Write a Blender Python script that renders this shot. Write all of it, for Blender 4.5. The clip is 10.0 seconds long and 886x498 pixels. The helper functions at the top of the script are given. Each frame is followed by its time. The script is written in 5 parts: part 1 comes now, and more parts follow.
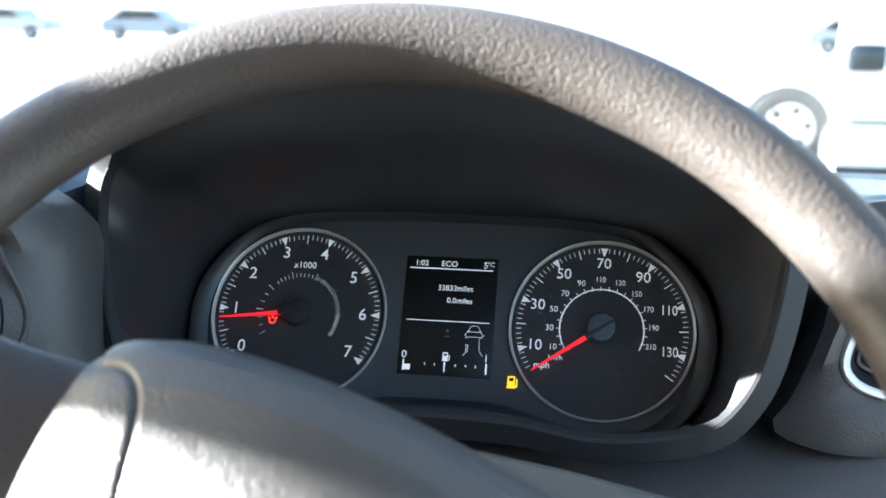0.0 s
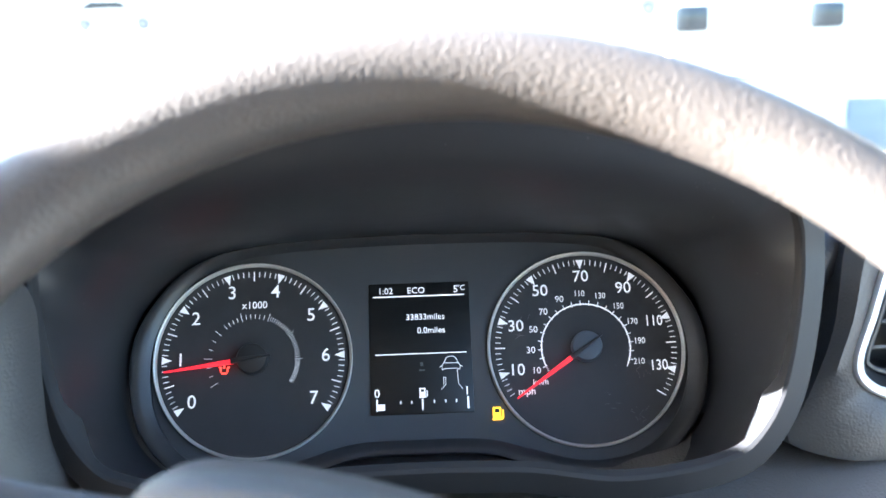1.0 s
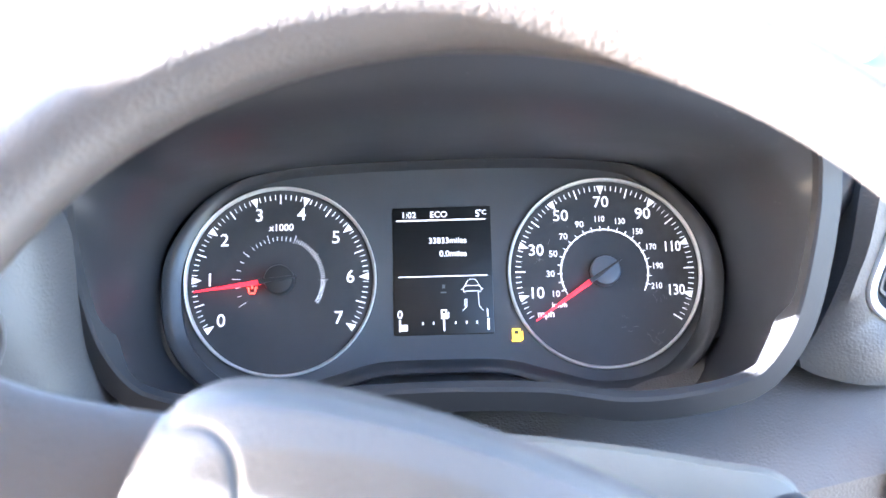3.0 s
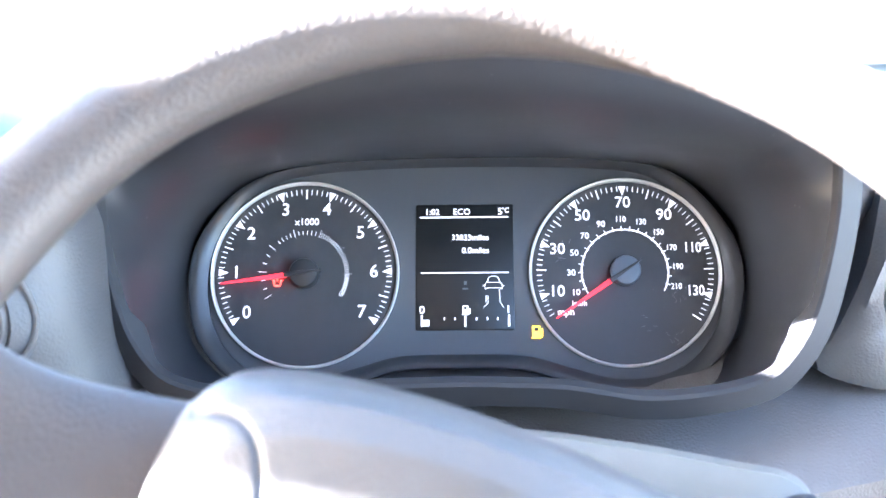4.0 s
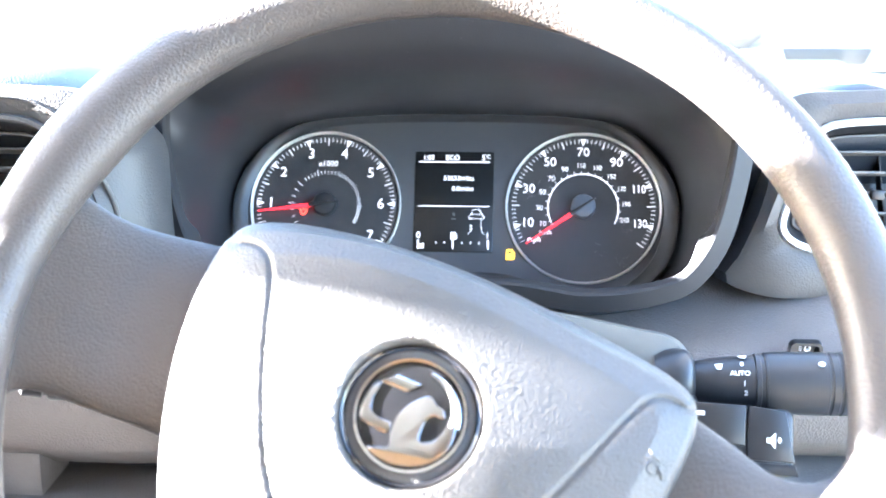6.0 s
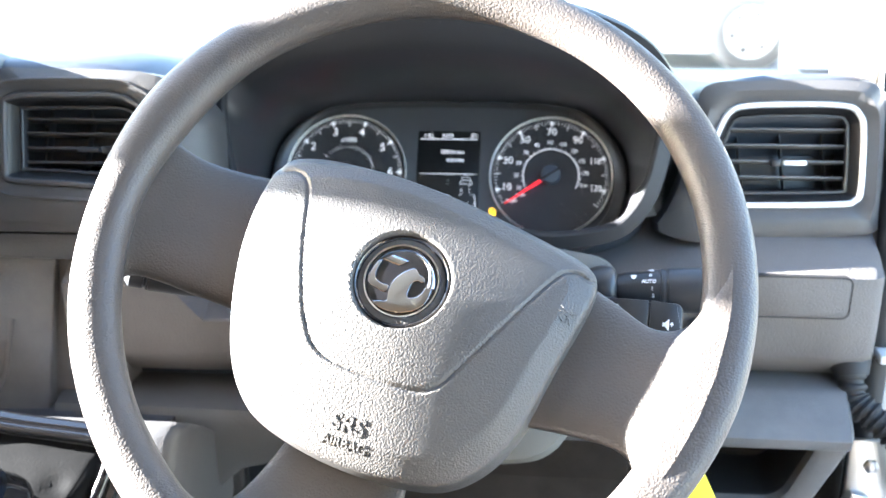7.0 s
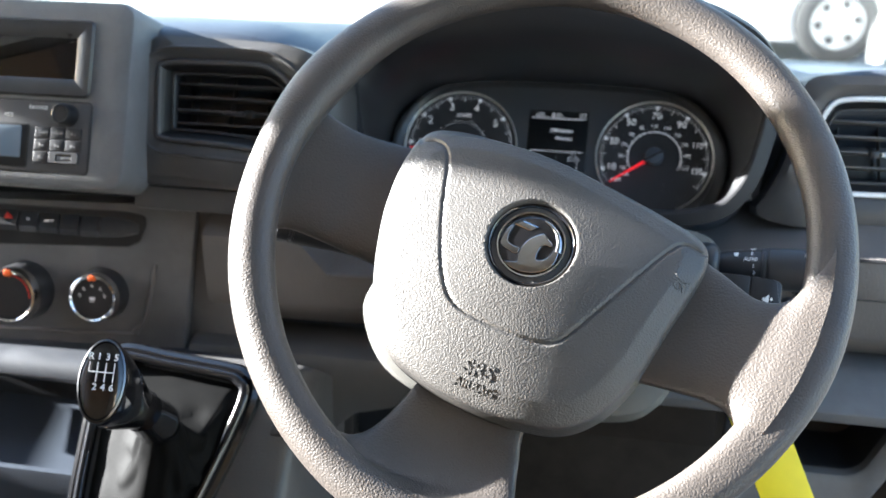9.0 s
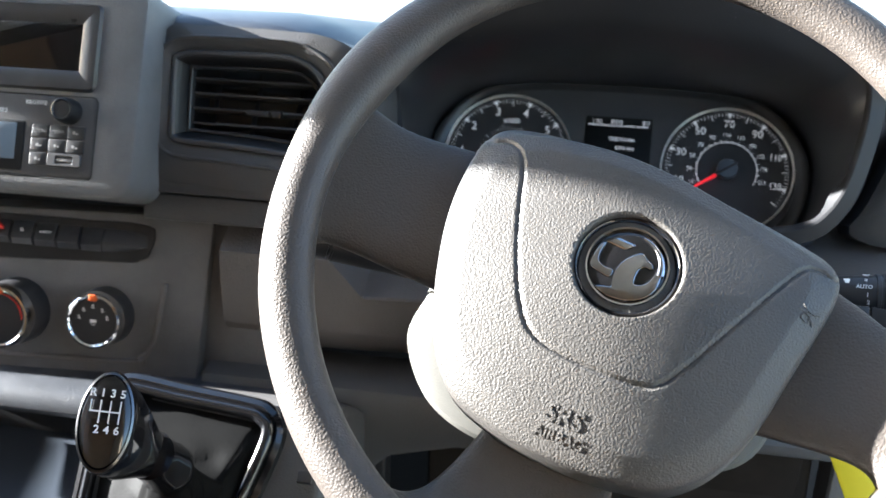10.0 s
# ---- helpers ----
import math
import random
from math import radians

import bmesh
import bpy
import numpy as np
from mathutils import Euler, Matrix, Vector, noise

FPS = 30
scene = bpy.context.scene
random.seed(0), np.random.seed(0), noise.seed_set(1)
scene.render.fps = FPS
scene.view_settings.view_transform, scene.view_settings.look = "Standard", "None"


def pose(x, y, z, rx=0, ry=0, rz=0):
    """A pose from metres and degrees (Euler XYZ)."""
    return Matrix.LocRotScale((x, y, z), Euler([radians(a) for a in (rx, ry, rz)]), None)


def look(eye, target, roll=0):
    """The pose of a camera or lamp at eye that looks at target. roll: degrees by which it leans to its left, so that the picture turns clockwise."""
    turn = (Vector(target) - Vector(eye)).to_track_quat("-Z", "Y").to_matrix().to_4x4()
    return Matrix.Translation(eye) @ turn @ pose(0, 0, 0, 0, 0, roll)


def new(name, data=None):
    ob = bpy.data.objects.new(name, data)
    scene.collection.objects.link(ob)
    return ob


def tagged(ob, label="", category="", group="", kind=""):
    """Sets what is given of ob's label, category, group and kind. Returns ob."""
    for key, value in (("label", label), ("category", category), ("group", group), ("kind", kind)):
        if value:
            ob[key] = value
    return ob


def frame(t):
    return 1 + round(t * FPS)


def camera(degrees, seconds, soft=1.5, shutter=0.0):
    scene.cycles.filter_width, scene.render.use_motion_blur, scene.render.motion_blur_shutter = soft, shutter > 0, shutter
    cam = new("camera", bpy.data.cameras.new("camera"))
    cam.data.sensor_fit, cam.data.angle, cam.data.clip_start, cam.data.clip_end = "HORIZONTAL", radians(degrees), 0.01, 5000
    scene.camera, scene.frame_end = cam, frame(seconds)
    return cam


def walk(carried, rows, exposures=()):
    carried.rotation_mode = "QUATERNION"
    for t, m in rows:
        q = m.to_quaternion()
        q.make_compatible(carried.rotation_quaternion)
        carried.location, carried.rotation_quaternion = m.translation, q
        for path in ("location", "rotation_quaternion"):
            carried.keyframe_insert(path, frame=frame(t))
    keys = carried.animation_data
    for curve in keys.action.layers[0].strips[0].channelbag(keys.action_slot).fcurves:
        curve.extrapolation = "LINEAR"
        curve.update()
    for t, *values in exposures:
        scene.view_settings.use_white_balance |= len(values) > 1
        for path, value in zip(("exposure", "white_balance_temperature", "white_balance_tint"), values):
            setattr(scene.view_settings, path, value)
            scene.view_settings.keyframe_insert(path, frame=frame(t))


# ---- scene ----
cam = camera(47.00, 10.0)
PATH = [
    (0, (0.0768, -0.0718, 1.7820), (-0.1887, 1.8552, 1.3171), 0.77),
    (0.5, (0.0418, -0.0376, 1.7892), (-0.0922, 1.8862, 1.3321), -0.96),
    (1, (0.0070, -0.0215, 1.7960), (0.0382, 1.9122, 1.2861), -1.84),
    (1.5, (0.0123, -0.0040, 1.7981), (0.1032, 1.8878, 1.2216), -2.75),
    (2, (0.0107, -0.0201, 1.7960), (0.1490, 1.8820, 1.1934), -2.65),
    (2.5, (0.0136, -0.0190, 1.7996), (0.0990, 1.8648, 1.1331), -2.67),
    (3, (0.0087, -0.0309, 1.8024), (-0.0147, 1.8563, 1.1407), -1.82),
    (4.5, (0.0149, -0.0462, 1.8129), (-0.0808, 1.8346, 1.1395), -1.36),
    (5, (0.0348, -0.0696, 1.8204), (-0.1022, 1.8142, 1.1629), -1.49),
    (5.5, (0.0486, -0.1040, 1.8183), (-0.0783, 1.7767, 1.1499), -1.04),
    (6, (0.0545, -0.1814, 1.8089), (-0.1134, 1.6979, 1.1454), -0.86),
    (6.2, (0.0610, -0.2139, 1.7976), (-0.1267, 1.6676, 1.1461), -0.97),
    (7.3, (0.0953, -0.4091, 1.8251), (-0.1144, 1.4790, 1.1997), -0.53),
    (7.5, (0.0940, -0.4264, 1.8270), (-0.1121, 1.4600, 1.1953), -0.17),
    (8, (0.0730, -0.4568, 1.8369), (-0.1924, 1.4165, 1.1885), 0.56),
    (8.5, (0.0668, -0.4434, 1.8335), (-0.2537, 1.4158, 1.1697), 0.69),
    (9, (0.0616, -0.4330, 1.8304), (-0.2683, 1.4232, 1.1626), 1.08),
    (9.5, (0.0525, -0.4106, 1.8211), (-0.2851, 1.4438, 1.1523), 1.42),
    (10, (0.0040, -0.3443, 1.7949), (-0.3203, 1.5261, 1.1653), 1.92),
]
walk(cam, [(t, look(eye, target, roll)) for t, eye, target, roll in PATH],
     exposures=[(0, 4.22, 5800, 7), (0.5, 4.35, 5750, 8), (1.0, 5.2, 5750, 10), (1.5, 5.8, 5700, 14), (2.0, 6.07, 5700, 17), (4.5, 6.62, 5650, 16), (5.5, 6.55, 5700, 14), (6.2, 6.3, 5800, 12), (7.3, 4.95, 5950, 10), (8.0, 4.3, 5950, 9), (10.0, 4.0, 5950, 9)])
cam.data.dof.use_dof = True
cam.data.dof.focus_distance, cam.data.dof.aperture_fstop = 0.56, 10.0

# ---- light ----
SUN_FROM = Vector((-0.955, 0.030, 0.295)).normalized()
world = bpy.data.worlds.new("sky")
scene.world = world
world.use_nodes = True
wn = world.node_tree
sky = wn.nodes.new("ShaderNodeTexSky")
sky.sky_type = "NISHITA"
sky.sun_disc = False
sky.sun_elevation = math.asin(SUN_FROM.z)
sky.sun_rotation = math.atan2(SUN_FROM.x, SUN_FROM.y)
wn.links.new(sky.outputs[0], wn.nodes["Background"].inputs[0])
wn.nodes["Background"].inputs[1].default_value = 0.05
sun = new("sun", bpy.data.lights.new("sun", "SUN"))
sun.data.energy, sun.data.angle, sun.data.color = 5.0, radians(0.6), (1.0, 0.95, 0.87)
sun.matrix_world = look(SUN_FROM * 20, (0, 0, 0))

# ---- building tools ----
def link(name, bm, mat, parent=None, smooth=40):
    me = bpy.data.meshes.new(name)
    bmesh.ops.recalc_face_normals(bm, faces=bm.faces[:])
    bm.to_mesh(me)
    bm.free()
    if mat:
        me.materials.append(mat)
    if smooth:
        me.shade_smooth()
        me.set_sharp_from_angle(angle=radians(smooth))
    ob = new(name, me)
    ob.parent = parent
    return ob


def part(name, bm, mat, parent, label="", smooth=40):
    ob = link(name, bm, mat, parent, smooth)
    if label:
        tagged(ob, label)
    return ob


def thing(name, label, category, group="", kind="", at=(0, 0, 0)):
    ob = new(name)
    ob.empty_display_size = 0.02
    ob.location = at
    return tagged(ob, label, category, group, kind)


def solid(name, bm, mat, label, category, group="", kind="", smooth=40):
    return tagged(link(name, bm, mat, None, smooth), label, category, group, kind)


def rings(loops, closed=True, cap=(True, True), bm=None):
    """A skin over loops of equally many points; closed: every loop is a ring."""
    bm = bm or bmesh.new()
    rows = [[bm.verts.new(p) for p in loop] for loop in loops]
    n = len(rows[0])
    for a, b in zip(rows, rows[1:]):
        for i in range(n if closed else n - 1):
            j = (i + 1) % n
            bm.faces.new((a[i], a[j], b[j], b[i]))
    if closed:
        if cap[0]:
            bm.faces.new(rows[0][::-1])
        if cap[1]:
            bm.faces.new(rows[-1])
    return bm


def smooth_loop(points, n, closed=True):
    """n points along a Catmull-Rom curve through the given ones."""
    pts = [Vector(p) for p in points]
    k = len(pts)
    out = []
    m = n if closed else n - 1
    for i in range(n):
        s = i / m * (k if closed else k - 1)
        a = min(int(s), k - 1 if closed else k - 2)
        f = s - a
        if closed:
            p0, p1, p2, p3 = (pts[(a + d) % k] for d in (-1, 0, 1, 2))
        else:
            p0, p1, p2, p3 = (pts[min(max(a + d, 0), k - 1)] for d in (-1, 0, 1, 2))
        out.append(0.5 * (2 * p1 + (p2 - p0) * f + (2 * p0 - 5 * p1 + 4 * p2 - p3) * f * f + (3 * p1 - p0 - 3 * p2 + p3) * f ** 3))
    return out


def rounded(w, h, r, seg=5, cx=0.0, cy=0.0):
    """A rectangle with round corners, as 2D points; r: one radius or four (tr, tl, bl, br)."""
    rr = (r,) * 4 if isinstance(r, (int, float)) else r
    out = []
    for k, (sx, sy) in enumerate(((1, 1), (-1, 1), (-1, -1), (1, -1))):
        q = rr[k]
        for i in range(seg + 1):
            a = radians(90 * k + 90 * i / seg)
            out.append(Vector((cx + sx * (w / 2 - q) + q * math.cos(a), cy + sy * (h / 2 - q) + q * math.sin(a))))
    return out


def circle(r, n=48, cx=0.0, cy=0.0):
    return [Vector((cx + r * math.cos(2 * math.pi * i / n), cy + r * math.sin(2 * math.pi * i / n))) for i in range(n)]


def grow(loop, d):
    """A closed 2D loop moved outwards by d."""
    n = len(loop)
    area = sum(loop[i].x * loop[(i + 1) % n].y - loop[(i + 1) % n].x * loop[i].y for i in range(n))
    sg = 1 if area > 0 else -1
    out = []
    for i in range(n):
        t = loop[(i + 1) % n] - loop[i - 1]
        if t.length < 1e-9:
            out.append(loop[i].copy())
            continue
        t.normalize()
        out.append(loop[i] + Vector((t.y, -t.x)) * d * sg)
    return out


def on(m, loop, z=0.0):
    return [m @ Vector((p[0], p[1], z)) for p in loop]


def slab(m, loop, z0, z1, bevel=0.001, bm=None):
    """A plate with the outline loop in the plane of m, from z0 up to z1, its upper edge rounded."""
    b = bevel
    ls = [on(m, loop, z0), on(m, loop, z1 - b), on(m, grow(loop, -0.3 * b), z1 - 0.3 * b), on(m, grow(loop, -b), z1)]
    return rings(ls, bm=bm)


def frame_ring(m, outer, inner, z0, z1, bevel=0.001, bm=None):
    """A frame between two loops of equally many points, from z0 up to z1."""
    b = bevel
    ls = [on(m, outer, z0), on(m, outer, z1 - b), on(m, grow(outer, -b), z1), on(m, grow(inner, b), z1), on(m, inner, z1 - b), on(m, inner, z0), on(m, outer, z0)]
    bm = rings(ls[:-1], cap=(False, False), bm=bm)
    return bm


def tube(path, r, seg=10, bm=None, cap=True):
    """A round tube along a path; r: one radius or one for each point."""
    pts = [Vector(p) for p in path]
    rs = [r] * len(pts) if isinstance(r, (int, float)) else r
    loops = []
    side = None
    for i, p in enumerate(pts):
        t = (pts[min(i + 1, len(pts) - 1)] - pts[max(i - 1, 0)]).normalized()
        if side is None:
            side = t.orthogonal().normalized()
        side = (side - t * side.dot(t)).normalized()
        up = t.cross(side)
        loops.append([p + (side * math.cos(2 * math.pi * k / seg) + up * math.sin(2 * math.pi * k / seg)) * rs[i] for k in range(seg)])
    return rings(loops, cap=(cap, cap), bm=bm)


def box(m, w, d, h, bevel=0.002, bm=None, seg=2):
    """A box of the given size, its centre at m, with rounded edges."""
    b2 = bmesh.new()
    bmesh.ops.create_cube(b2, size=1.0, matrix=Matrix.Diagonal((w, d, h, 1)))
    if bevel:
        bmesh.ops.bevel(b2, geom=b2.edges[:], offset=bevel, segments=seg, profile=0.5, affect="EDGES")
    bmesh.ops.transform(b2, matrix=m, verts=b2.verts[:])
    if bm is None:
        return b2
    me = bpy.data.meshes.new("tmp")
    b2.to_mesh(me)
    b2.free()
    bm.from_mesh(me)
    bpy.data.meshes.remove(me)
    return bm


def lathe(m, profile, n=48, bm=None, cap=(True, True)):
    """Rings of (radius, height) pairs about the z axis of m."""
    return rings([on(m, circle(r, n), z) for r, z in profile], bm=bm, cap=cap)


def text_bm(body, size, m, depth=0.0002, align="CENTER", bold=0.0, bm=None):
    cu = bpy.data.curves.new("text", "FONT")
    cu.body, cu.size, cu.extrude, cu.offset = body, size, depth, bold
    cu.align_x, cu.align_y = align, "CENTER"
    cu.resolution_u = 3
    ob = bpy.data.objects.new("text", cu)
    scene.collection.objects.link(ob)
    bpy.context.view_layer.update()
    me = bpy.data.meshes.new_from_object(ob.evaluated_get(bpy.context.evaluated_depsgraph_get()))
    bpy.data.objects.remove(ob)
    bpy.data.curves.remove(cu)
    me.transform(m)
    bm = bm or bmesh.new()
    bm.from_mesh(me)
    bpy.data.meshes.remove(me)
    return bm


def axes(o, x, y):
    """A frame at o whose x and y axes lie along the given directions."""
    x = Vector(x).normalized()
    y = Vector(y)
    y = (y - x * y.dot(x)).normalized()
    z = x.cross(y)
    return Matrix(((x.x, y.x, z.x, o[0]), (x.y, y.y, z.y, o[1]), (x.z, y.z, z.z, o[2]), (0, 0, 0, 1)))


def face_frame(x, y, z, lean, yaw=0.0):
    """A frame on a face that looks at the driver: x right, y up the face, z out of it; lean: degrees by which its top is farther off."""
    a, q = radians(lean), radians(yaw)
    return axes((x, y, z), (math.cos(q), math.sin(q), 0), (-math.sin(q) * math.sin(a), math.cos(q) * math.sin(a), math.cos(a)))

# ---- materials ----
def material(name, color, rough=0.6, metal=0.0, grain=None, bump=0.0, vary=0.0, vary_scale=30.0, spec=0.5, coat=0.0, speck=0.0):
    """grain: cell size in metres of a leather-like relief; vary: how far the colour wanders; speck: dust."""
    mat = bpy.data.materials.new(name)
    mat.use_nodes = True
    nt = mat.node_tree
    b = nt.nodes["Principled BSDF"]
    b.inputs["Base Color"].default_value = (*color, 1)
    b.inputs["Roughness"].default_value = rough
    b.inputs["Metallic"].default_value = metal
    b.inputs["Specular IOR Level"].default_value = spec
    b.inputs["Coat Weight"].default_value = coat
    tc = nt.nodes.new("ShaderNodeTexCoord")
    if vary or speck:
        no = nt.nodes.new("ShaderNodeTexNoise")
        no.inputs["Scale"].default_value, no.inputs["Detail"].default_value, no.inputs["Roughness"].default_value = vary_scale, 6.0, 0.65
        nt.links.new(tc.outputs["Object"], no.inputs["Vector"])
        ramp = nt.nodes.new("ShaderNodeMapRange")
        ramp.inputs["From Min"].default_value, ramp.inputs["From Max"].default_value = 0.3, 0.7
        ramp.inputs["To Min"].default_value, ramp.inputs["To Max"].default_value = 1 - vary, 1 + vary
        nt.links.new(no.outputs[0], ramp.inputs["Value"])
        hsv = nt.nodes.new("ShaderNodeHueSaturation")
        hsv.inputs["Color"].default_value = (*color, 1)
        nt.links.new(ramp.outputs[0], hsv.inputs["Value"])
        out = hsv.outputs[0]
        if speck:
            vo = nt.nodes.new("ShaderNodeTexVoronoi")
            vo.inputs["Scale"].default_value = 260
            nt.links.new(tc.outputs["Object"], vo.inputs["Vector"])
            n2 = nt.nodes.new("ShaderNodeTexNoise")
            n2.inputs["Scale"].default_value = 45
            nt.links.new(tc.outputs["Object"], n2.inputs["Vector"])
            mr = nt.nodes.new("ShaderNodeMapRange")
            mr.inputs["From Min"].default_value, mr.inputs["From Max"].default_value = 0.12, 0.05
            nt.links.new(vo.outputs["Distance"], mr.inputs["Value"])
            m3 = nt.nodes.new("ShaderNodeMapRange")
            m3.inputs["From Min"].default_value, m3.inputs["From Max"].default_value = 0.55, 0.75
            nt.links.new(n2.outputs[0], m3.inputs["Value"])
            mu = nt.nodes.new("ShaderNodeMath")
            mu.operation = "MULTIPLY"
            nt.links.new(mr.outputs[0], mu.inputs[0])
            nt.links.new(m3.outputs[0], mu.inputs[1])
            m4 = nt.nodes.new("ShaderNodeMath")
            m4.operation = "MULTIPLY"
            m4.inputs[1].default_value = speck
            nt.links.new(mu.outputs[0], m4.inputs[0])
            mix = nt.nodes.new("ShaderNodeMix")
            mix.data_type = "RGBA"
            nt.links.new(m4.outputs[0], mix.inputs["Factor"])
            nt.links.new(out, mix.inputs[6])
            mix.inputs[7].default_value = (0.5, 0.48, 0.45, 1)
            out = mix.outputs[2]
        nt.links.new(out, b.inputs["Base Color"])
        r2 = nt.nodes.new("ShaderNodeMapRange")
        r2.inputs["To Min"].default_value, r2.inputs["To Max"].default_value = max(rough - 0.08, 0.02), min(rough + 0.08, 1)
        nt.links.new(no.outputs[0], r2.inputs["Value"])
        nt.links.new(r2.outputs[0], b.inputs["Roughness"])
    if grain:
        vo = nt.nodes.new("ShaderNodeTexVoronoi")
        vo.feature = "SMOOTH_F1"
        vo.inputs["Scale"].default_value = 1 / grain
        n3 = nt.nodes.new("ShaderNodeTexNoise")
        n3.inputs["Scale"].default_value = 0.9 / grain
        n3.inputs["Detail"].default_value = 3
        nt.links.new(tc.outputs["Object"], n3.inputs["Vector"])
        nt.links.new(tc.outputs["Object"], vo.inputs["Vector"])
        add = nt.nodes.new("ShaderNodeMath")
        add.operation = "MULTIPLY_ADD"
        add.inputs[1].default_value = -1.0
        nt.links.new(vo.outputs["Distance"], add.inputs[0])
        soft = nt.nodes.new("ShaderNodeMath")
        soft.operation = "MULTIPLY"
        soft.inputs[1].default_value = 0.2
        nt.links.new(n3.outputs[0], soft.inputs[0])
        nt.links.new(soft.outputs[0], add.inputs[2])
        bp = nt.nodes.new("ShaderNodeBump")
        bp.inputs["Strength"].default_value = bump
        bp.inputs["Distance"].default_value = grain * 0.6
        nt.links.new(add.outputs[0], bp.inputs["Height"])
        nt.links.new(bp.outputs[0], b.inputs["Normal"])
    return mat


def glow(name, color, strength):
    mat = bpy.data.materials.new(name)
    mat.use_nodes = True
    b = mat.node_tree.nodes["Principled BSDF"]
    b.inputs["Base Color"].default_value = (*color, 1)
    b.inputs["Emission Color"].default_value = (*color, 1)
    b.inputs["Emission Strength"].default_value = strength
    b.inputs["Roughness"].default_value = 0.5
    return mat


WHEEL = material("wheel_foam", (0.066, 0.056, 0.049), 0.44, grain=0.0012, bump=0.50, vary=0.10, vary_scale=18)
PAD = material("airbag_pad", (0.068, 0.063, 0.058), 0.42, grain=0.0010, bump=0.62, vary=0.08, vary_scale=20)
DASH = material("dash_plastic", (0.064, 0.062, 0.062), 0.45, grain=0.0012, bump=0.3, vary=0.12, vary_scale=14)
# Blue in this base colour stands in for the sky reflected on top.
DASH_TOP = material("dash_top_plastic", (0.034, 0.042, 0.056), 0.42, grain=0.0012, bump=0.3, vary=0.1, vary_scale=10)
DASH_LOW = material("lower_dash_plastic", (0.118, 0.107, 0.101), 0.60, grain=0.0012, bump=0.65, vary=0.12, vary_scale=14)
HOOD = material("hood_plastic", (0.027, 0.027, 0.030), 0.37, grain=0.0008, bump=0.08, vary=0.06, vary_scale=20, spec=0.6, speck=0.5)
BLACK = material("black_plastic", (0.012, 0.012, 0.013), 0.4, grain=0.001, bump=0.1, vary=0.2)
# Near black in place of the shade under the dashboard.
VOID = material("underdash_shade", (0.022, 0.018, 0.015), 0.8, spec=0.1, vary=0.3)
# Body white at a lower value: the open door's shade put into the colour.
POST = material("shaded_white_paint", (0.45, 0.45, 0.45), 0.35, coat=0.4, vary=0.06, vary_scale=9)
FAINT = material("faint_print", (0.20, 0.20, 0.20), 0.6)
# Blue tint is sky reflection, low value is shade, both put into the colour.
LEDGE = material("console_ledge_plastic", (0.042, 0.045, 0.052), 0.36, grain=0.0012, bump=0.3, vary=0.12)
# Tyre colour taken down for the shade of the wheel arch.
TYRE = material("arch_shaded_tyre", (0.022, 0.023, 0.024), 0.8, vary=0.15)
BUTTON = material("button_plastic", (0.034, 0.034, 0.036), 0.30, grain=0.0008, bump=0.1, vary=0.2, vary_scale=40)
GLOSS = material("gloss_black", (0.006, 0.006, 0.007), 0.12, coat=0.5)
BEZEL = material("cluster_bezel", (0.040, 0.041, 0.045), 0.33, grain=0.0008, bump=0.06, vary=0.15, speck=0.35)
MASK = material("cluster_mask", (0.082, 0.086, 0.094), 0.55, grain=0.0006, bump=0.05, vary=0.1, vary_scale=8, speck=0.15)
DIAL = material("dial_face", (0.044, 0.045, 0.049), 0.5, vary=0.2, vary_scale=12, speck=0.12)
SCREEN = material("screen_glass", (0.009, 0.010, 0.011), 0.38)
BADGE = material("dark_badge_chrome", (0.50, 0.50, 0.51), 0.14, metal=1.0, vary=0.1)
SILVER = material("satin_silver", (0.80, 0.80, 0.80), 0.45, metal=0.55, vary=0.05)
CHROME = material("chrome", (0.75, 0.75, 0.76), 0.08, metal=1.0)
RING = material("gauge_ring", (0.74, 0.72, 0.68), 0.4, metal=0.35)
LIP = material("hood_lip_plastic", (0.024, 0.024, 0.026), 0.46, grain=0.0007, bump=0.08, vary=0.08, spec=0.2)
SHROUD = material("column_plastic", (0.11, 0.106, 0.094), 0.6, grain=0.0010, bump=0.2, vary=0.08)
STALK = material("stalk_plastic", (0.024, 0.024, 0.026), 0.38, vary=0.2, vary_scale=40)
CAPG = material("needle_cap", (0.11, 0.13, 0.16), 0.45, vary=0.1)
CAPD = material("needle_cap_dark", (0.03, 0.03, 0.032), 0.4, vary=0.1)
PRINT = glow("dial_print", (0.80, 0.81, 0.83), 0.02)
SHOW = glow("display_light", (0.80, 0.82, 0.86), 0.034)
GREYP = glow("display_grey", (0.12, 0.13, 0.14), 0.002)
NEEDLE = glow("needle_red", (0.9, 0.02, 0.03), 0.05)
REDL = glow("warning_red", (1.0, 0.05, 0.03), 0.12)
AMBER = glow("warning_amber", (1.0, 0.5, 0.02), 0.08)
WHITEP = material("white_print", (0.75, 0.75, 0.75), 0.6)
RED = material("red_print", (0.55, 0.03, 0.02), 0.5)
ORANGE = material("orange_print", (0.7, 0.12, 0.02), 0.5)
YELLOW = material("yellow_tag", (0.80, 0.66, 0.012), 0.5, vary=0.05)
RUBBER = material("rubber", (0.018, 0.018, 0.019), 0.65, vary=0.2)
LEATHER = material("boot_leather", (0.006, 0.006, 0.006), 0.60, grain=0.002, bump=0.06, vary=0.2, spec=0.04)
PAINT = material("white_paint", (0.72, 0.73, 0.74), 0.3, coat=0.6, vary=0.04, vary_scale=4)
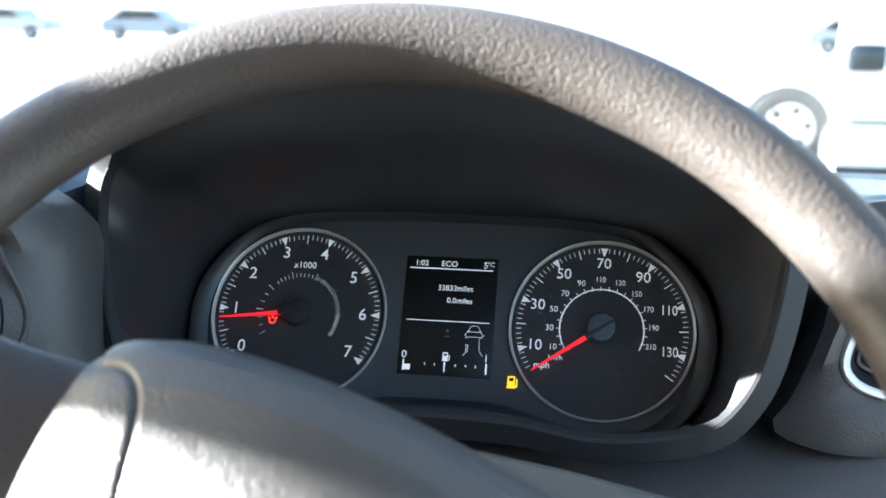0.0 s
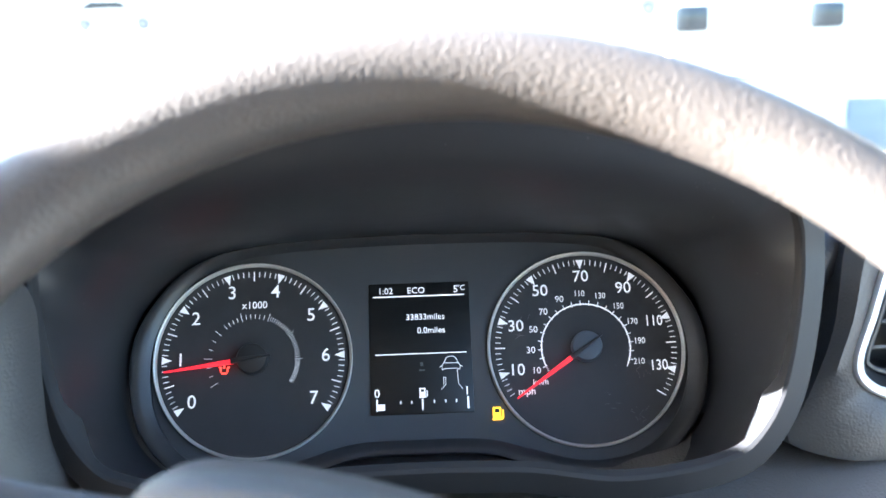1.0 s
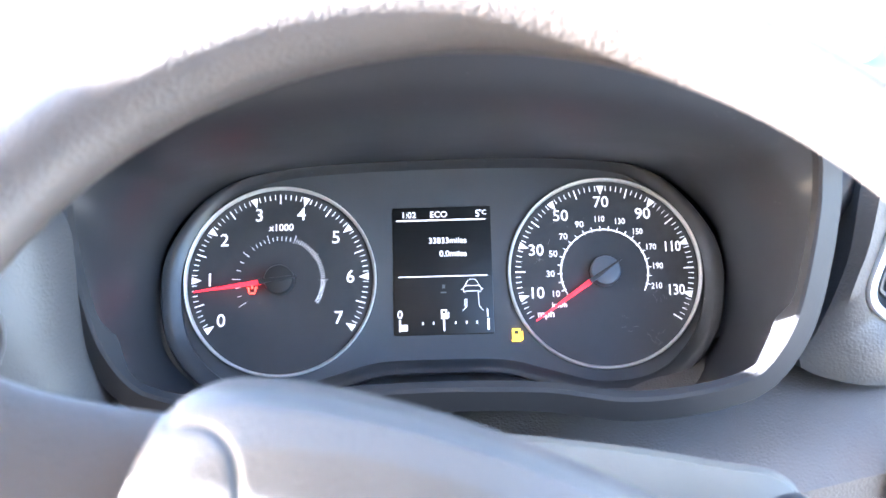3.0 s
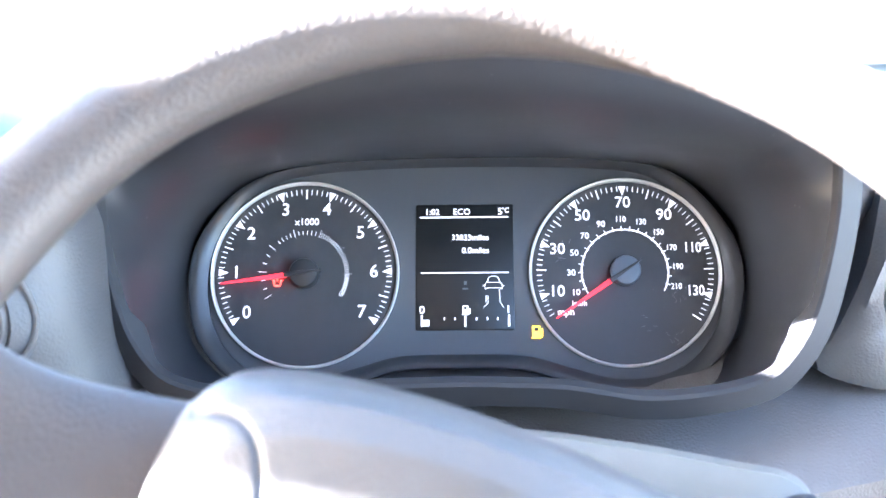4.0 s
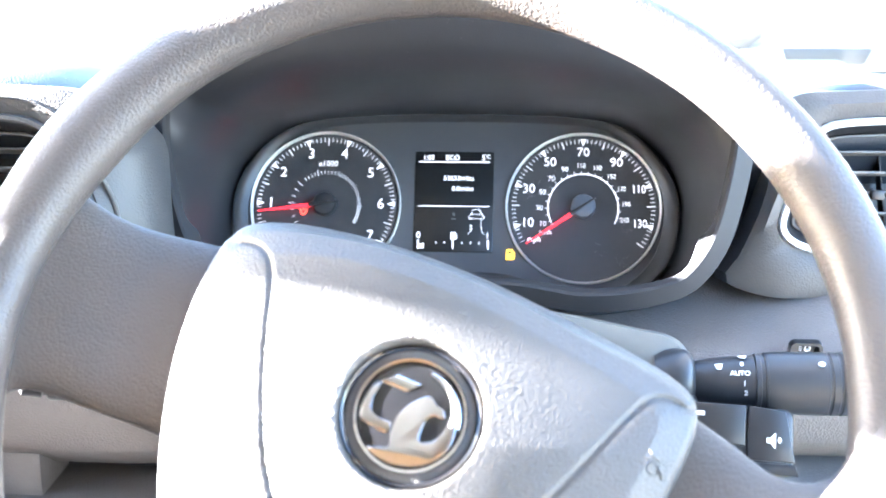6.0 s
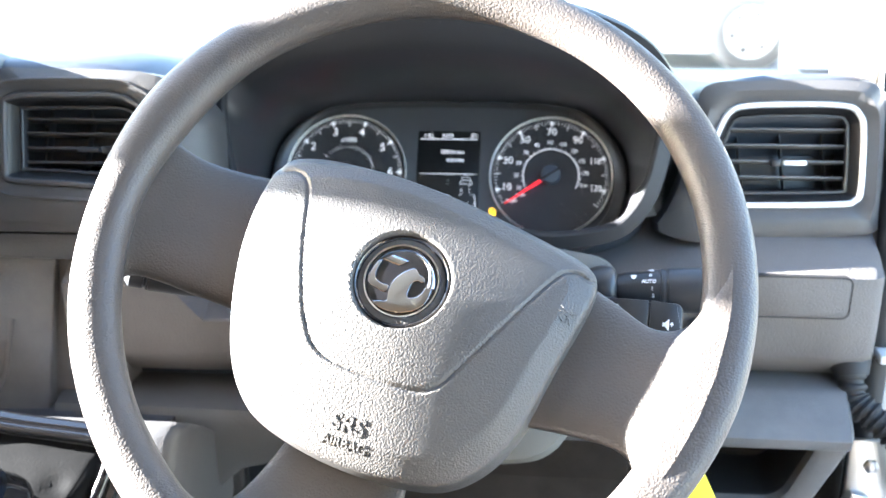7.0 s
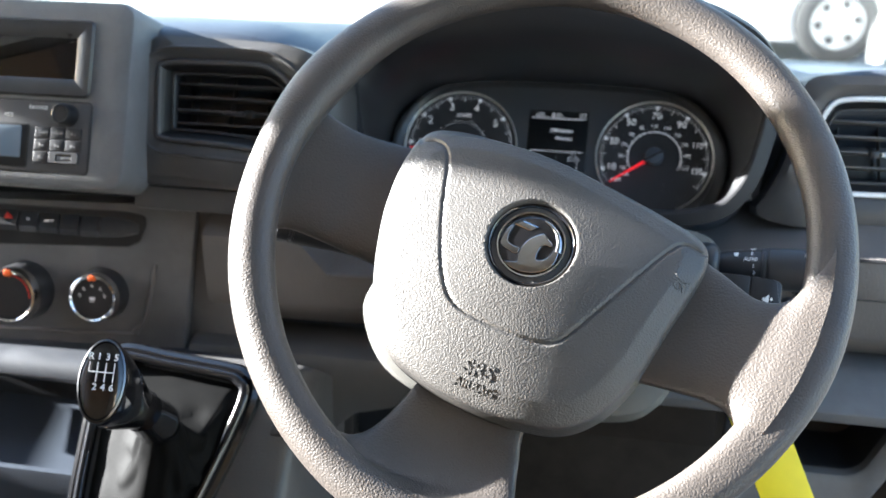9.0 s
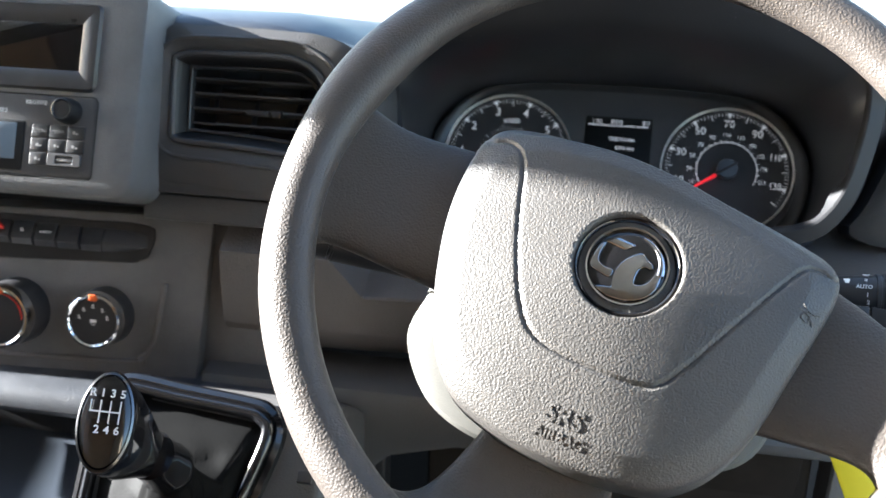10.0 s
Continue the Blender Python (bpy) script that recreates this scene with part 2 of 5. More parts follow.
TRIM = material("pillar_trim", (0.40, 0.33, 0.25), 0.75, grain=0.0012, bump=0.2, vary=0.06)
# Trim colour lowered as shade; plain TRIM turns white in the sun here.
PILLAR = material("darkened_pillar_trim", (0.085, 0.076, 0.062), 0.7, grain=0.0012, bump=0.2, vary=0.1)
HEADLINER = material("headliner", (0.40, 0.38, 0.34), 0.9, grain=0.0015, bump=0.3, vary=0.05)
# Orange chosen so the unseen bulkhead throws warm light at the wheel.
BOUNCE = material("warm_bounce", (0.52, 0.31, 0.16), 0.7, vary=0.15, vary_scale=5)
STEEL = material("bare_steel", (0.5, 0.5, 0.5), 0.35, metal=1.0, vary=0.15)
FLOORM = material("floor_mat", (0.03, 0.03, 0.03), 0.8, grain=0.003, bump=0.5, vary=0.2)
GRIME = material("grey_trim", (0.13, 0.13, 0.13), 0.6, grain=0.0013, bump=0.3, vary=0.15)
GROUNDM = material("concrete_yard", (0.23, 0.22, 0.20), 0.85, vary=0.18, vary_scale=0.8)
DARKGLASS = material("dark_glass", (0.02, 0.025, 0.03), 0.08)
# Both car paints lightened: the far yard's glare put into their colour.
CARGREY = material("glare_grey_paint", (0.34, 0.35, 0.37), 0.35, coat=0.5, vary=0.05)
CARBLUE = material("glare_blue_paint", (0.22, 0.25, 0.30), 0.35, coat=0.5, vary=0.05)


def window_glass(name):
    mat = bpy.data.materials.new(name)
    mat.use_nodes = True
    nt = mat.node_tree
    nt.nodes.remove(nt.nodes["Principled BSDF"])
    tr, gl, mx = (nt.nodes.new(k) for k in ("ShaderNodeBsdfTransparent", "ShaderNodeBsdfGlossy", "ShaderNodeMixShader"))
    tr.inputs[0].default_value = (0.97, 0.985, 0.975, 1)
    gl.inputs["Roughness"].default_value = 0.02
    mx.inputs[0].default_value = 0.03
    nt.links.new(tr.outputs[0], mx.inputs[1])
    nt.links.new(gl.outputs[0], mx.inputs[2])
    nt.links.new(mx.outputs[0], nt.nodes["Material Output"].inputs[0])
    return mat


GLASS = window_glass("window_glass")
CONSOLE = material("console_plastic", (0.115, 0.111, 0.110), 0.48, grain=0.0012, bump=0.35, vary=0.15)
SMOKED = material("smoked_chrome", (0.10, 0.10, 0.105), 0.2, metal=1.0)
RIMP = material("dull_rim_paint", (0.26, 0.27, 0.28), 0.5, vary=0.12, vary_scale=9)

# ---- steering wheel ----
WHEEL_M = axes((0.0091, 0.1787, 1.6291), (0.99990, -0.01320, -0.00409), (0.01146, 0.62772, 0.77836))
RIM_R = 0.1817


def bell(a, mid, wide):
    d = (a - mid + math.pi) % (2 * math.pi) - math.pi
    return math.exp(-(d / wide) ** 2)


def build_wheel():
    top = thing("steering_wheel", "grey grained foam steering wheel turned slightly, partly sunlit", "steering wheel", at=WHEEL_M.translation)
    inv = Matrix.Translation(-WHEEL_M.translation)
    m = inv @ WHEEL_M
    n, k = 192, 32
    loops = []
    for i in range(n + 1):
        a = 2 * math.pi * i / n
        fat = 0.0034 * bell(a, radians(148), 0.28) + 0.0016 * bell(a, radians(112), 0.45) + 0.002 * bell(a, radians(-24), 0.3) + 0.001 * bell(a, radians(190), 0.3)
        ra, rn = 0.0144 + fat, 0.0121 + 0.5 * fat
        rr = RIM_R + -0.0021 * bell(a, radians(90), 0.75) + 0.0128 * bell(a, radians(-90), 0.75)
        c, s = math.cos(a), math.sin(a)
        flat = 1 - 0.40 * bell(a, radians(-35), 0.75)
        ring = []
        for j in range(k):
            cq, sq = math.cos(2 * math.pi * j / k), math.sin(2 * math.pi * j / k)
            out = rr + ra * math.copysign(abs(cq) ** flat, cq)
            ring.append(m @ Vector((out * c, out * s, rn * math.copysign(abs(sq) ** flat, sq))))
        loops.append(ring)
    bm = rings(loops, cap=(False, False))
    bmesh.ops.remove_doubles(bm, verts=bm.verts[:], dist=1e-6)
    part("rim", bm, WHEEL, top, "grained foam rim")

    def outward(p):
        # spokes drop and spread towards the rim
        r = math.hypot(p.x, p.y)
        w = min(max((r - 0.095) / 0.08, 0.0), 1.0)
        w = w * w * (3 - 2 * w)
        a = math.atan2(p.y, p.x)
        k = 1 + w * (RIM_R - 0.1812 - 0.0070 * bell(a, radians(90), 0.75) + 0.0128 * bell(a, radians(-90), 0.75)) / 0.1812
        return m @ Vector((p.x * k, p.y * k, p.z))

    def spoke(sections):
        out = []
        pa = smooth_loop([(*s[0], 0) for s in sections], 24, False)
        pb = smooth_loop([(*s[1], 0) for s in sections], 24, False)
        pz = smooth_loop([(s[2], s[3], s[4] if len(s) > 4 else 0) for s in sections], 24, False)
        for a, b, q in zip(pa, pb, pz):
            mid, half = (a + b) / 2000, (a - b) / 2000
            out_ = mid.normalized() * (q.z / 1000)
            ring = []
            for j in range(40):
                w = 2 * math.pi * j / 40
                cx, sx = math.cos(w), math.sin(w)
                px = abs(cx) ** 0.55 * (1 if cx > 0 else -1)
                pn = abs(sx) ** 0.75 * (1 if sx > 0 else -1)
                p = mid + half * px + out_ * (1 - px * px)
                ring.append(outward(Vector((p.x, p.y, q.x / 1000 + pn * q.y / 2000))))
            out.append(ring)
        return rings(out, cap=(False, True))

    part("spoke", spoke([((-174, 104), (-186, -50), -4, 12), ((-164, 88), (-179, -27), -9, 16), ((-147, 75), (-167, -9), -14, 18), ((-122, 65), (-126, -19), -20, 20), ((-70, 56), (-80, -34), -26, 22)]), WHEEL, top)
    part("spoke", spoke([((181, 6), (134, -122), 6.4, 17.6, 12.6), ((171, -14), (127, -122), 4.5, 18, 4), ((157, -33), (126, -108), 2, 18), ((139, -34), (118, -99), -1, 18), ((118, -18), (96, -93), -5, 20), ((80, 10), (52, -86), -12, 22)]), WHEEL, top)
    def patch(left, right, arc, top):
        """A spoke skin between two edge curves, from an arc of the rim in to the hub."""
        n, k = 26, 48
        lc = smooth_loop([(*p, 0) for p in left], n, False)
        rc = smooth_loop([(*p, 0) for p in right], n, False)
        pz = smooth_loop([(*p, 0) for p in top], n, False)
        rows = []
        for i in range(n):
            u, ring = i / (n - 1), []
            for j in range(k):
                w = 2 * math.pi * j / k
                cx, sx = math.cos(w), math.sin(w)
                v = 0.5 - 0.5 * abs(cx) ** 0.55 * (1 if cx > 0 else -1)
                a = radians(arc[0] + (arc[1] - arc[0]) * v)
                edge = Vector((arc[2] * math.cos(a), arc[2] * math.sin(a), 0))
                p = lc[i].lerp(rc[i], v) + edge * (1 - u) + lc[-1].lerp(rc[-1], v) * u - (lc[0].lerp(rc[0], v) * (1 - u) + lc[-1].lerp(rc[-1], v) * u)
                h = abs(sx) ** 0.6 * (1 if sx > 0 else -1)
                ring.append(outward(Vector((p.x, p.y, pz[i].x + h * pz[i].y / 2)) / 1000))
            rows.append(ring)
        return rings(rows, cap=(False, True))

    part("spoke", patch([(-162.6, -72.4), (-149, -82), (-133, -106), (-113, -128), (-94, -134), (-76, -120), (-46, -74)], [(16.1, -177.3), (11, -168), (8, -158), (7, -148), (7, -138), (7, -124), (14, -92)], (204, 275.2, 178), [(3, 17), (-3, 18), (-11, 20), (-18, 20), (-23, 20), (-28, 20), (-31, 22)]), WHEEL, top)

    # airbag pad: a domed shield with a pressed seam
    outline = smooth_loop([(-72, 54, 0), (-50, 55, 0), (-14, 47.5, 0), (24, 34.5, 0), (60, 18, 0), (93, 1, 0), (107, -8, 0), (109, -16, 0), (104, -31, 0), (88, -62, 0), (73, -91, 0), (55, -113, 0), (33, -125, 0), (8, -125.5, 0), (-27, -117.5, 0), (-59, -104, 0), (-80, -88, 0), (-92, -60, 0), (-95, -16, 0), (-92, 16, 0), (-83, 44, 0)], 420)
    seam = smooth_loop([(-85, 43, 0), (-76, 48, 0), (-66, 48, 0), (-58, 42, 0), (-54.5, 30, 0), (-53.8, 12, 0), (-52, -15, 0), (-47, -44, 0), (-38, -61, 0), (-16, -72, 0), (12, -79.5, 0), (24, -78, 0), (36, -68, 0), (63, -39, 0), (86, -14, 0), (97, -9, 0), (112, -17, 0)], 300, False)
    sx = np.array([p.x for p in seam])
    sy = np.array([p.y for p in seam])
    mid = Vector((4, -38, 0))

    def height(x, y, s):
        u, v = (x - 2) / 100, (y + 40) / 92
        h = 32 - (19 * (u - 0.23 * (1 - math.exp(-u / 0.23))) if u > 0 else 18 * abs(u) ** 1.8) - (5 * v * v if v > 0 else 3 * v * v) - 15 * max(0.0, (-30 - y) / 92) ** 1.3 - 2.5 * max(0.0, s - 0.85) / 0.1
        d = np.hypot(sx - x, sy - y).min()
        h -= 1.6 * math.exp(-(d / 1.0) ** 2)
        r = math.hypot(x - 4, y + 21)
        h -= 4.5 * min(max((27.6 - r) / 1.6, 0.0), 1.0)
        return h

    fr = [(i / 90) * 0.965 for i in range(1, 91)]
    loops = []
    for f in fr:
        loops.append([m @ (Vector((q.x, q.y, height(q.x, q.y, f))) / 1000) for q in (mid + (p - mid) * f for p in outline)])
    cnt = len(outline)
    nrm = [(outline[(i + 1) % cnt] - outline[i - 1]).normalized() for i in range(cnt)]
    lean = [max(0.0, -t.x if t.x < 0 else t.x) * (1.0 if p.y > -20 else 0.0) for t, p in zip(nrm, outline)]
    lean = [sum(lean[(i + k) % cnt] for k in range(-12, 13)) / 25 for i in range(cnt)]
    edge = [height(q.x, q.y, 0.965) for q in (mid + (p - mid) * 0.965 for p in outline)]
    for f, h, g in ((0.985, 15.4, 0), (0.996, 12.2, 1.5), (1.0, 8.5, 4), (1.003, 2, 5.8), (1.005, -8, 9.7), (1.0, -20, 11.7), (0.985, -26, 9.7), (0.95, -34, 3)):
        loops.append([m @ (Vector((q.x, q.y + g * l, min(h, e - 1.4 - (15.4 - h) * 0.75))) / 1000) for q, l, e in ((mid + (p - mid) * f, l, e) for p, l, e in zip(outline, lean, edge))])
    bm = rings(loops, cap=(True, False))
    pad = part("airbag_pad", bm, PAD, top, "grained airbag cover with a pressed seam", smooth=60)

    def fit_pad(bm2, lift):
        for v in bm2.verts:
            x, y = v.co.x, v.co.y
            d = Vector((x, y, 0)) - mid
            far = max((p - mid).length for p in outline if abs(math.atan2((p - mid).y, (p - mid).x) - math.atan2(d.y, d.x)) < 0.03) if d.length > 1 else 100
            v.co = m @ (Vector((x, y, height(x, y, min(d.length / far, 0.97)) + v.co.z + lift)) / 1000)
        return bm2

    t = Matrix.Rotation(radians(-15), 4, "Z")
    part("lettering", fit_pad(text_bm("SRS", 12.5, pose(-19, -99, 0) @ t, 0.35, bold=0.25), 0.2), PAD, pad, "raised moulded letters")
    part("lettering", fit_pad(text_bm("AIRBAG", 7.2, pose(-21, -108.5, 0) @ t, 0.3, bold=0.12), 0.2), PAD, pad, "raised moulded letters")
    for cx, cy, rot in ((93, -33, -35),):
        horn = bmesh.new()
        q = pose(cx, cy, 0, 0, 0, rot)
        for line in (((-5, 2, 0), (-2, 1, 0), (2, 1.2, 0), (5, 4, 0)), ((-5, -1, 0), (-1, -1, 0), (2, -1.4, 0), (5, -4, 0)), ((-1, 1, 0), (-2, -4, 0), (2, -4, 0), (1.5, -1, 0))):
            tube([q @ p for p in smooth_loop(line, 14, False)], 0.32, 6, horn)
        part("horn_symbol", fit_pad(horn, 0.0), PAD, pad, "moulded horn symbol")

    # round badge in a dark recess
    bz = m @ pose(0.004, -0.021, 0.0272)
    badge = part("badge", lathe(bz, [(0.0262, -0.012), (0.0262, 0.0006), (0.0255, 0.0012), (0.0245, 0.0004), (0.0236, -0.002), (0.0225, -0.002)], 64, cap=(True, True)), GLOSS, top, "round gloss black and chrome badge")
    part("badge_ring", lathe(bz, [(0.0213, -0.0025), (0.0213, 0.0004), (0.0207, 0.0014), (0.0198, 0.0012), (0.0193, 0.0002), (0.0193, -0.0022)], 64, cap=(False, False)), CHROME, badge, "chrome ring")
    part("badge_disc", lathe(bz, [(0.0194, -0.002), (0.0194, -0.0004), (0.016, 0.0006), (0.008, 0.0011), (0.001, 0.0012)], 48), GLOSS, badge, "black disc")
    def shape(pts, n, z):
        return slab(bz, [p.xy for p in smooth_loop([(*p, 0) for p in pts], n)], -0.0005, z, 0.0005)

    neck = [(-0.0150, -0.0125), (-0.0110, -0.0118), (-0.0072, -0.0116), (-0.0066, -0.0066), (-0.0046, -0.0010), (-0.0012, 0.0032), (0.0030, 0.0058), (0.0062, 0.0070), (0.0080, 0.0062), (0.0098, 0.0036), (0.0122, 0.0018), (0.0128, -0.0006), (0.0110, -0.0012), (0.0092, -0.0004), (0.0066, -0.0012), (0.0048, -0.0046), (0.0042, -0.0094), (0.0090, -0.0090), (0.0128, -0.0050), (0.0150, 0.0005), (0.0172, -0.0020), (0.0150, -0.0110), (0.0090, -0.0166), (0.0010, -0.0184), (-0.0080, -0.0170)]
    part("badge_figure", shape(neck, 130, 0.0019), BADGE, badge, "plain chrome shape")
    wing = [(-0.0180, -0.0015), (-0.0172, 0.0040), (-0.0138, 0.0105), (-0.0112, 0.0112), (-0.0136, 0.0060), (-0.0140, 0.0012), (-0.0110, -0.0014), (-0.0066, -0.0030), (-0.0084, -0.0068), (-0.0130, -0.0050)]
    part("badge_figure", shape(wing, 60, 0.0017), BADGE, badge, "plain chrome shape")
    flag = [Vector(p) for p in ((-0.0110, 0.0118), (-0.0020, 0.0082), (0.0036, 0.0112), (-0.0052, 0.0146))]
    part("badge_figure", slab(bz, flag, -0.0005, 0.0014, 0.0003), BADGE, badge, "plain chrome shape")
    arc = [bz @ Vector((0.0168 * math.cos(radians(a)), 0.0168 * math.sin(radians(a)), 0.001)) for a in range(-15, 72, 8)]
    part("badge_figure", tube(arc, [0.0022 - 0.0014 * i / 10 for i in range(len(arc))], 10), BADGE, badge, "plain chrome shape")
    return top


build_wheel()


# ---- steering column ----
def build_column():
    o = WHEEL_M @ Vector((0.0, -0.012, -0.05))
    top = thing("steering_column", "pale grey-beige plastic steering column shroud behind the wheel", "steering column", at=o)
    inv = Matrix.Translation(-o)
    ax = face_frame(0.004, 0.30, 1.545, 30)
    up = [(-0.118, -0.002), (-0.110, 0.022), (-0.075, 0.048), (0.0, 0.060), (0.060, 0.055), (0.105, 0.047), (0.124, 0.043), (0.133, 0.034), (0.136, 0.018), (0.136, -0.002)]
    lo = [(0.134, -0.004), (0.120, -0.040), (0.095, -0.088), (0.05, -0.100), (-0.05, -0.100), (-0.105, -0.078), (-0.128, -0.035), (-0.118, -0.004)]

    def half(loop, shrink):
        base = [p.xy for p in smooth_loop([(*p, 0) for p in loop], 48, False)]
        c = Vector((0, -0.02))
        return rings([[inv @ ax @ Vector(((c + (p - c) * f).x, (c + (p - c) * f).y, z)) for p in base] for f, z in ((1.0 - shrink, -0.16), (1.0, -0.05), (1.0, 0.018), (0.97, 0.030), (0.88, 0.034), (0.3, 0.034))])

    part("upper_shroud", half(up, 0.06), SHROUD, top)
    part("lower_shroud", half(lo, 0.10), SHROUD, top)
    part("column_collar", tube([inv @ WHEEL_M @ Vector((0, -0.012, z)) for z in (-0.02, -0.05, -0.10)], [0.05, 0.055, 0.06], 32), BLACK, top, "black collar")
    return top


build_column()


def build_wiper_stalk():
    a, b = Vector((0.122, 0.287, 1.5755)), Vector((0.252, 0.279, 1.5795))
    d = (b - a).normalized()
    m = axes(a, d, (0, 0.3, 1))
    q = m @ Matrix.Rotation(radians(90), 4, "Y")
    top = thing("wiper_stalk", "black plastic wiper stalk with white printed symbols, beside the column", "stalk", "column stalks", at=a)
    inv = Matrix.Translation(-a)
    r = inv @ q
    part("boot", lathe(r, [(0.0140, -0.004), (0.0158, 0.002), (0.0162, 0.006), (0.0158, 0.011), (0.0140, 0.014), (0.0095, 0.016)], 32), STALK, top)
    part("neck", lathe(r, [(0.0095, 0.013), (0.0106, 0.018), (0.0116, 0.024), (0.0126, 0.034), (0.0136, 0.044)], 32), STALK, top)
    part("ring", lathe(r, [(0.0136, 0.044), (0.0143, 0.0445), (0.0143, 0.0465), (0.0138, 0.047), (0.0138, 0.0485), (0.0146, 0.049), (0.0149, 0.051)], 32), STALK, top)
    part("grip", lathe(r, [(0.0149, 0.050), (0.0153, 0.060), (0.0155, 0.078), (0.0149, 0.0785), (0.0149, 0.0795), (0.0155, 0.080), (0.0155, 0.083), (0.0149, 0.0835), (0.0149, 0.0845), (0.0156, 0.085), (0.0154, 0.093), (0.0145, 0.098), (0.006, 0.100)], 32), STALK, top)
    face = inv @ axes(a, d, (0, 0.62, 0.78))

    def stamp(bm2):
        for v in bm2.verts:
            x, y = v.co.x, v.co.y
            rad = 0.0139 + 0.0012 * min(max((x - 0.036) / 0.014, 0), 1)
            w = y / rad
            v.co = face @ Vector((x, rad * math.sin(w), rad * math.cos(w) + v.co.z))
        return bm2

    for body, x, y, s in (("0", 0.0375, 0.0062, 0.0034), ("AUTO", 0.0365, 0.0012, 0.0034), ("1", 0.0385, -0.0038, 0.0034), ("2", 0.0392, -0.0085, 0.0034)):
        part("printed_symbol", stamp(text_bm(body, s, pose(x, y, 0), 0.0002, bold=0.00008)), WHITEP, top, "white printed mark")
    fan = bmesh.new()
    slab(Matrix.Identity(4), [Vector(p) for p in ((0.0245, 0.006), (0.0285, 0.0062), (0.0275, 0.0030), (0.0255, 0.0030))], 0, 0.0004, 0.0001, fan)
    slab(Matrix.Identity(4), [Vector(p) for p in ((0.036, 0.0128), (0.0405, 0.0130), (0.0395, 0.0105), (0.037, 0.0105))], 0, 0.0004, 0.0001, fan)
    part("printed_symbol", stamp(fan), WHITEP, top, "white printed wiper mark")
    part("printed_symbol", stamp(slab(Matrix.Identity(4), circle(0.0016, 12, 0.0745, 0.0065), 0, 0.0022, 0.0001)), WHITEP, top, "white dot")
    for k in range(4):
        part("printed_symbol", stamp(frame_ring(Matrix.Identity(4), circle(0.0022, 12, 0.0905, 0.010 - 0.0058 * k), circle(0.0013, 12, 0.0905, 0.010 - 0.0058 * k), 0.0008, 0.0026, 0.0001)), WHITEP, top, "white printed ring")


build_wiper_stalk()


def build_remote():
    a = Vector((0.150, 0.238, 1.570))
    m = face_frame(0.152, 0.240, 1.571, 30, -6)
    top = thing("audio_remote", "black audio remote pod with a white loudspeaker symbol", "remote control", at=a)
    inv = Matrix.Translation(-a)
    r = inv @ m
    part("body", slab(r, rounded(0.054, 0.030, 0.005, cx=-0.003, cy=-0.001), -0.045, 0.0, 0.003), STALK, top)
    part("button", slab(r, [Vector(p) for p in ((-0.030, 0.0145), (0.0025, 0.0145), (0.0025, -0.004), (-0.022, -0.004))], -0.004, 0.0014, 0.001), STALK, top)
    part("button", slab(r, [Vector(p) for p in ((0.0035, 0.0145), (0.020, 0.013), (0.0245, -0.010), (0.0035, -0.010))], -0.004, 0.0016, 0.001), STALK, top)
    part("button", slab(r, [Vector(p) for p in ((0.0035, -0.0108), (0.0245, -0.0108), (0.026, -0.016), (0.008, -0.016))], -0.004, 0.0012, 0.0008), STALK, top)
    def small(pts, bm=None, z=0.0020):
        return slab(r, [Vector((0.0150 + 0.62 * (x - 0.0135), -0.0005 + 0.62 * y)) for x, y in pts], 0.001, z, 0.0001, bm)

    icon = small(((0.008, 0.0018), (0.0105, 0.0018), (0.0145, 0.0058), (0.0145, -0.0062), (0.0105, -0.0022), (0.008, -0.0022)))
    small(((0.0158, 0.0012), (0.0188, 0.0012), (0.0188, -0.0002), (0.0158, -0.0002)), icon)
    small(((0.0166, 0.0026), (0.0180, 0.0026), (0.0180, -0.0016), (0.0166, -0.0016)), icon, 0.00205)
    part("printed_symbol", icon, WHITEP, top, "white loudspeaker symbol")
    bar = slab(r, [Vector(p) for p in ((-0.024, 0.0105), (-0.016, 0.0105), (-0.016, 0.0085), (-0.024, 0.0085))], 0.001, 0.0018, 0.0001)
    part("printed_symbol", bar, WHITEP, top, "white printed mark")
    arm = tube([inv @ Vector(p) for p in ((0.135, 0.262, 1.568), (0.10, 0.275, 1.562))], 0.011, 16)
    part("arm", arm, STALK, top)


build_remote()


def build_light_stalk():
    a = Vector((-0.105, 0.262, 1.568))
    top = thing("light_stalk", "black plastic indicator stalk on the column's far side", "stalk", "column stalks", at=a)
    path = [Vector((-0.090, 0.264, 1.570)), Vector((-0.112, 0.252, 1.582)), Vector((-0.132, 0.241, 1.592)), Vector((-0.154, 0.230, 1.600)), Vector((-0.1635, 0.226, 1.6025))]
    p = [q - a for q in smooth_loop(path, 20, False)]
    part("arm", tube(p, [0.009 + 0.0042 * min(1, i / 12) for i in range(20)], 20), STALK, top)
    d = (path[-1] - path[-2]).normalized()
    m = axes(path[-1] - a, d, (0, 0, 1)) @ Matrix.Rotation(radians(90), 4, "Y")
    part("end_ring", lathe(m, [(0.0115, -0.004), (0.0125, -0.003), (0.0125, 0.001), (0.011, 0.0015), (0.011, 0.003), (0.0122, 0.0035), (0.0118, 0.012), (0.008, 0.0145)], 24), STALK, top)
    part("marking", slab(m @ pose(0.004, 0.002, 0.0135), circle(0.0012, 10), 0, 0.0012, 0.0001), WHITEP, top, "white dot")


build_light_stalk()

# ---- instruments ----
CL = face_frame(0, 0.5, 1.6, 31)


def polar(r, deg, c=(0, 0)):
    a = radians(deg)
    return Vector((c[0] + r * math.sin(a), c[1] + r * math.cos(a)))


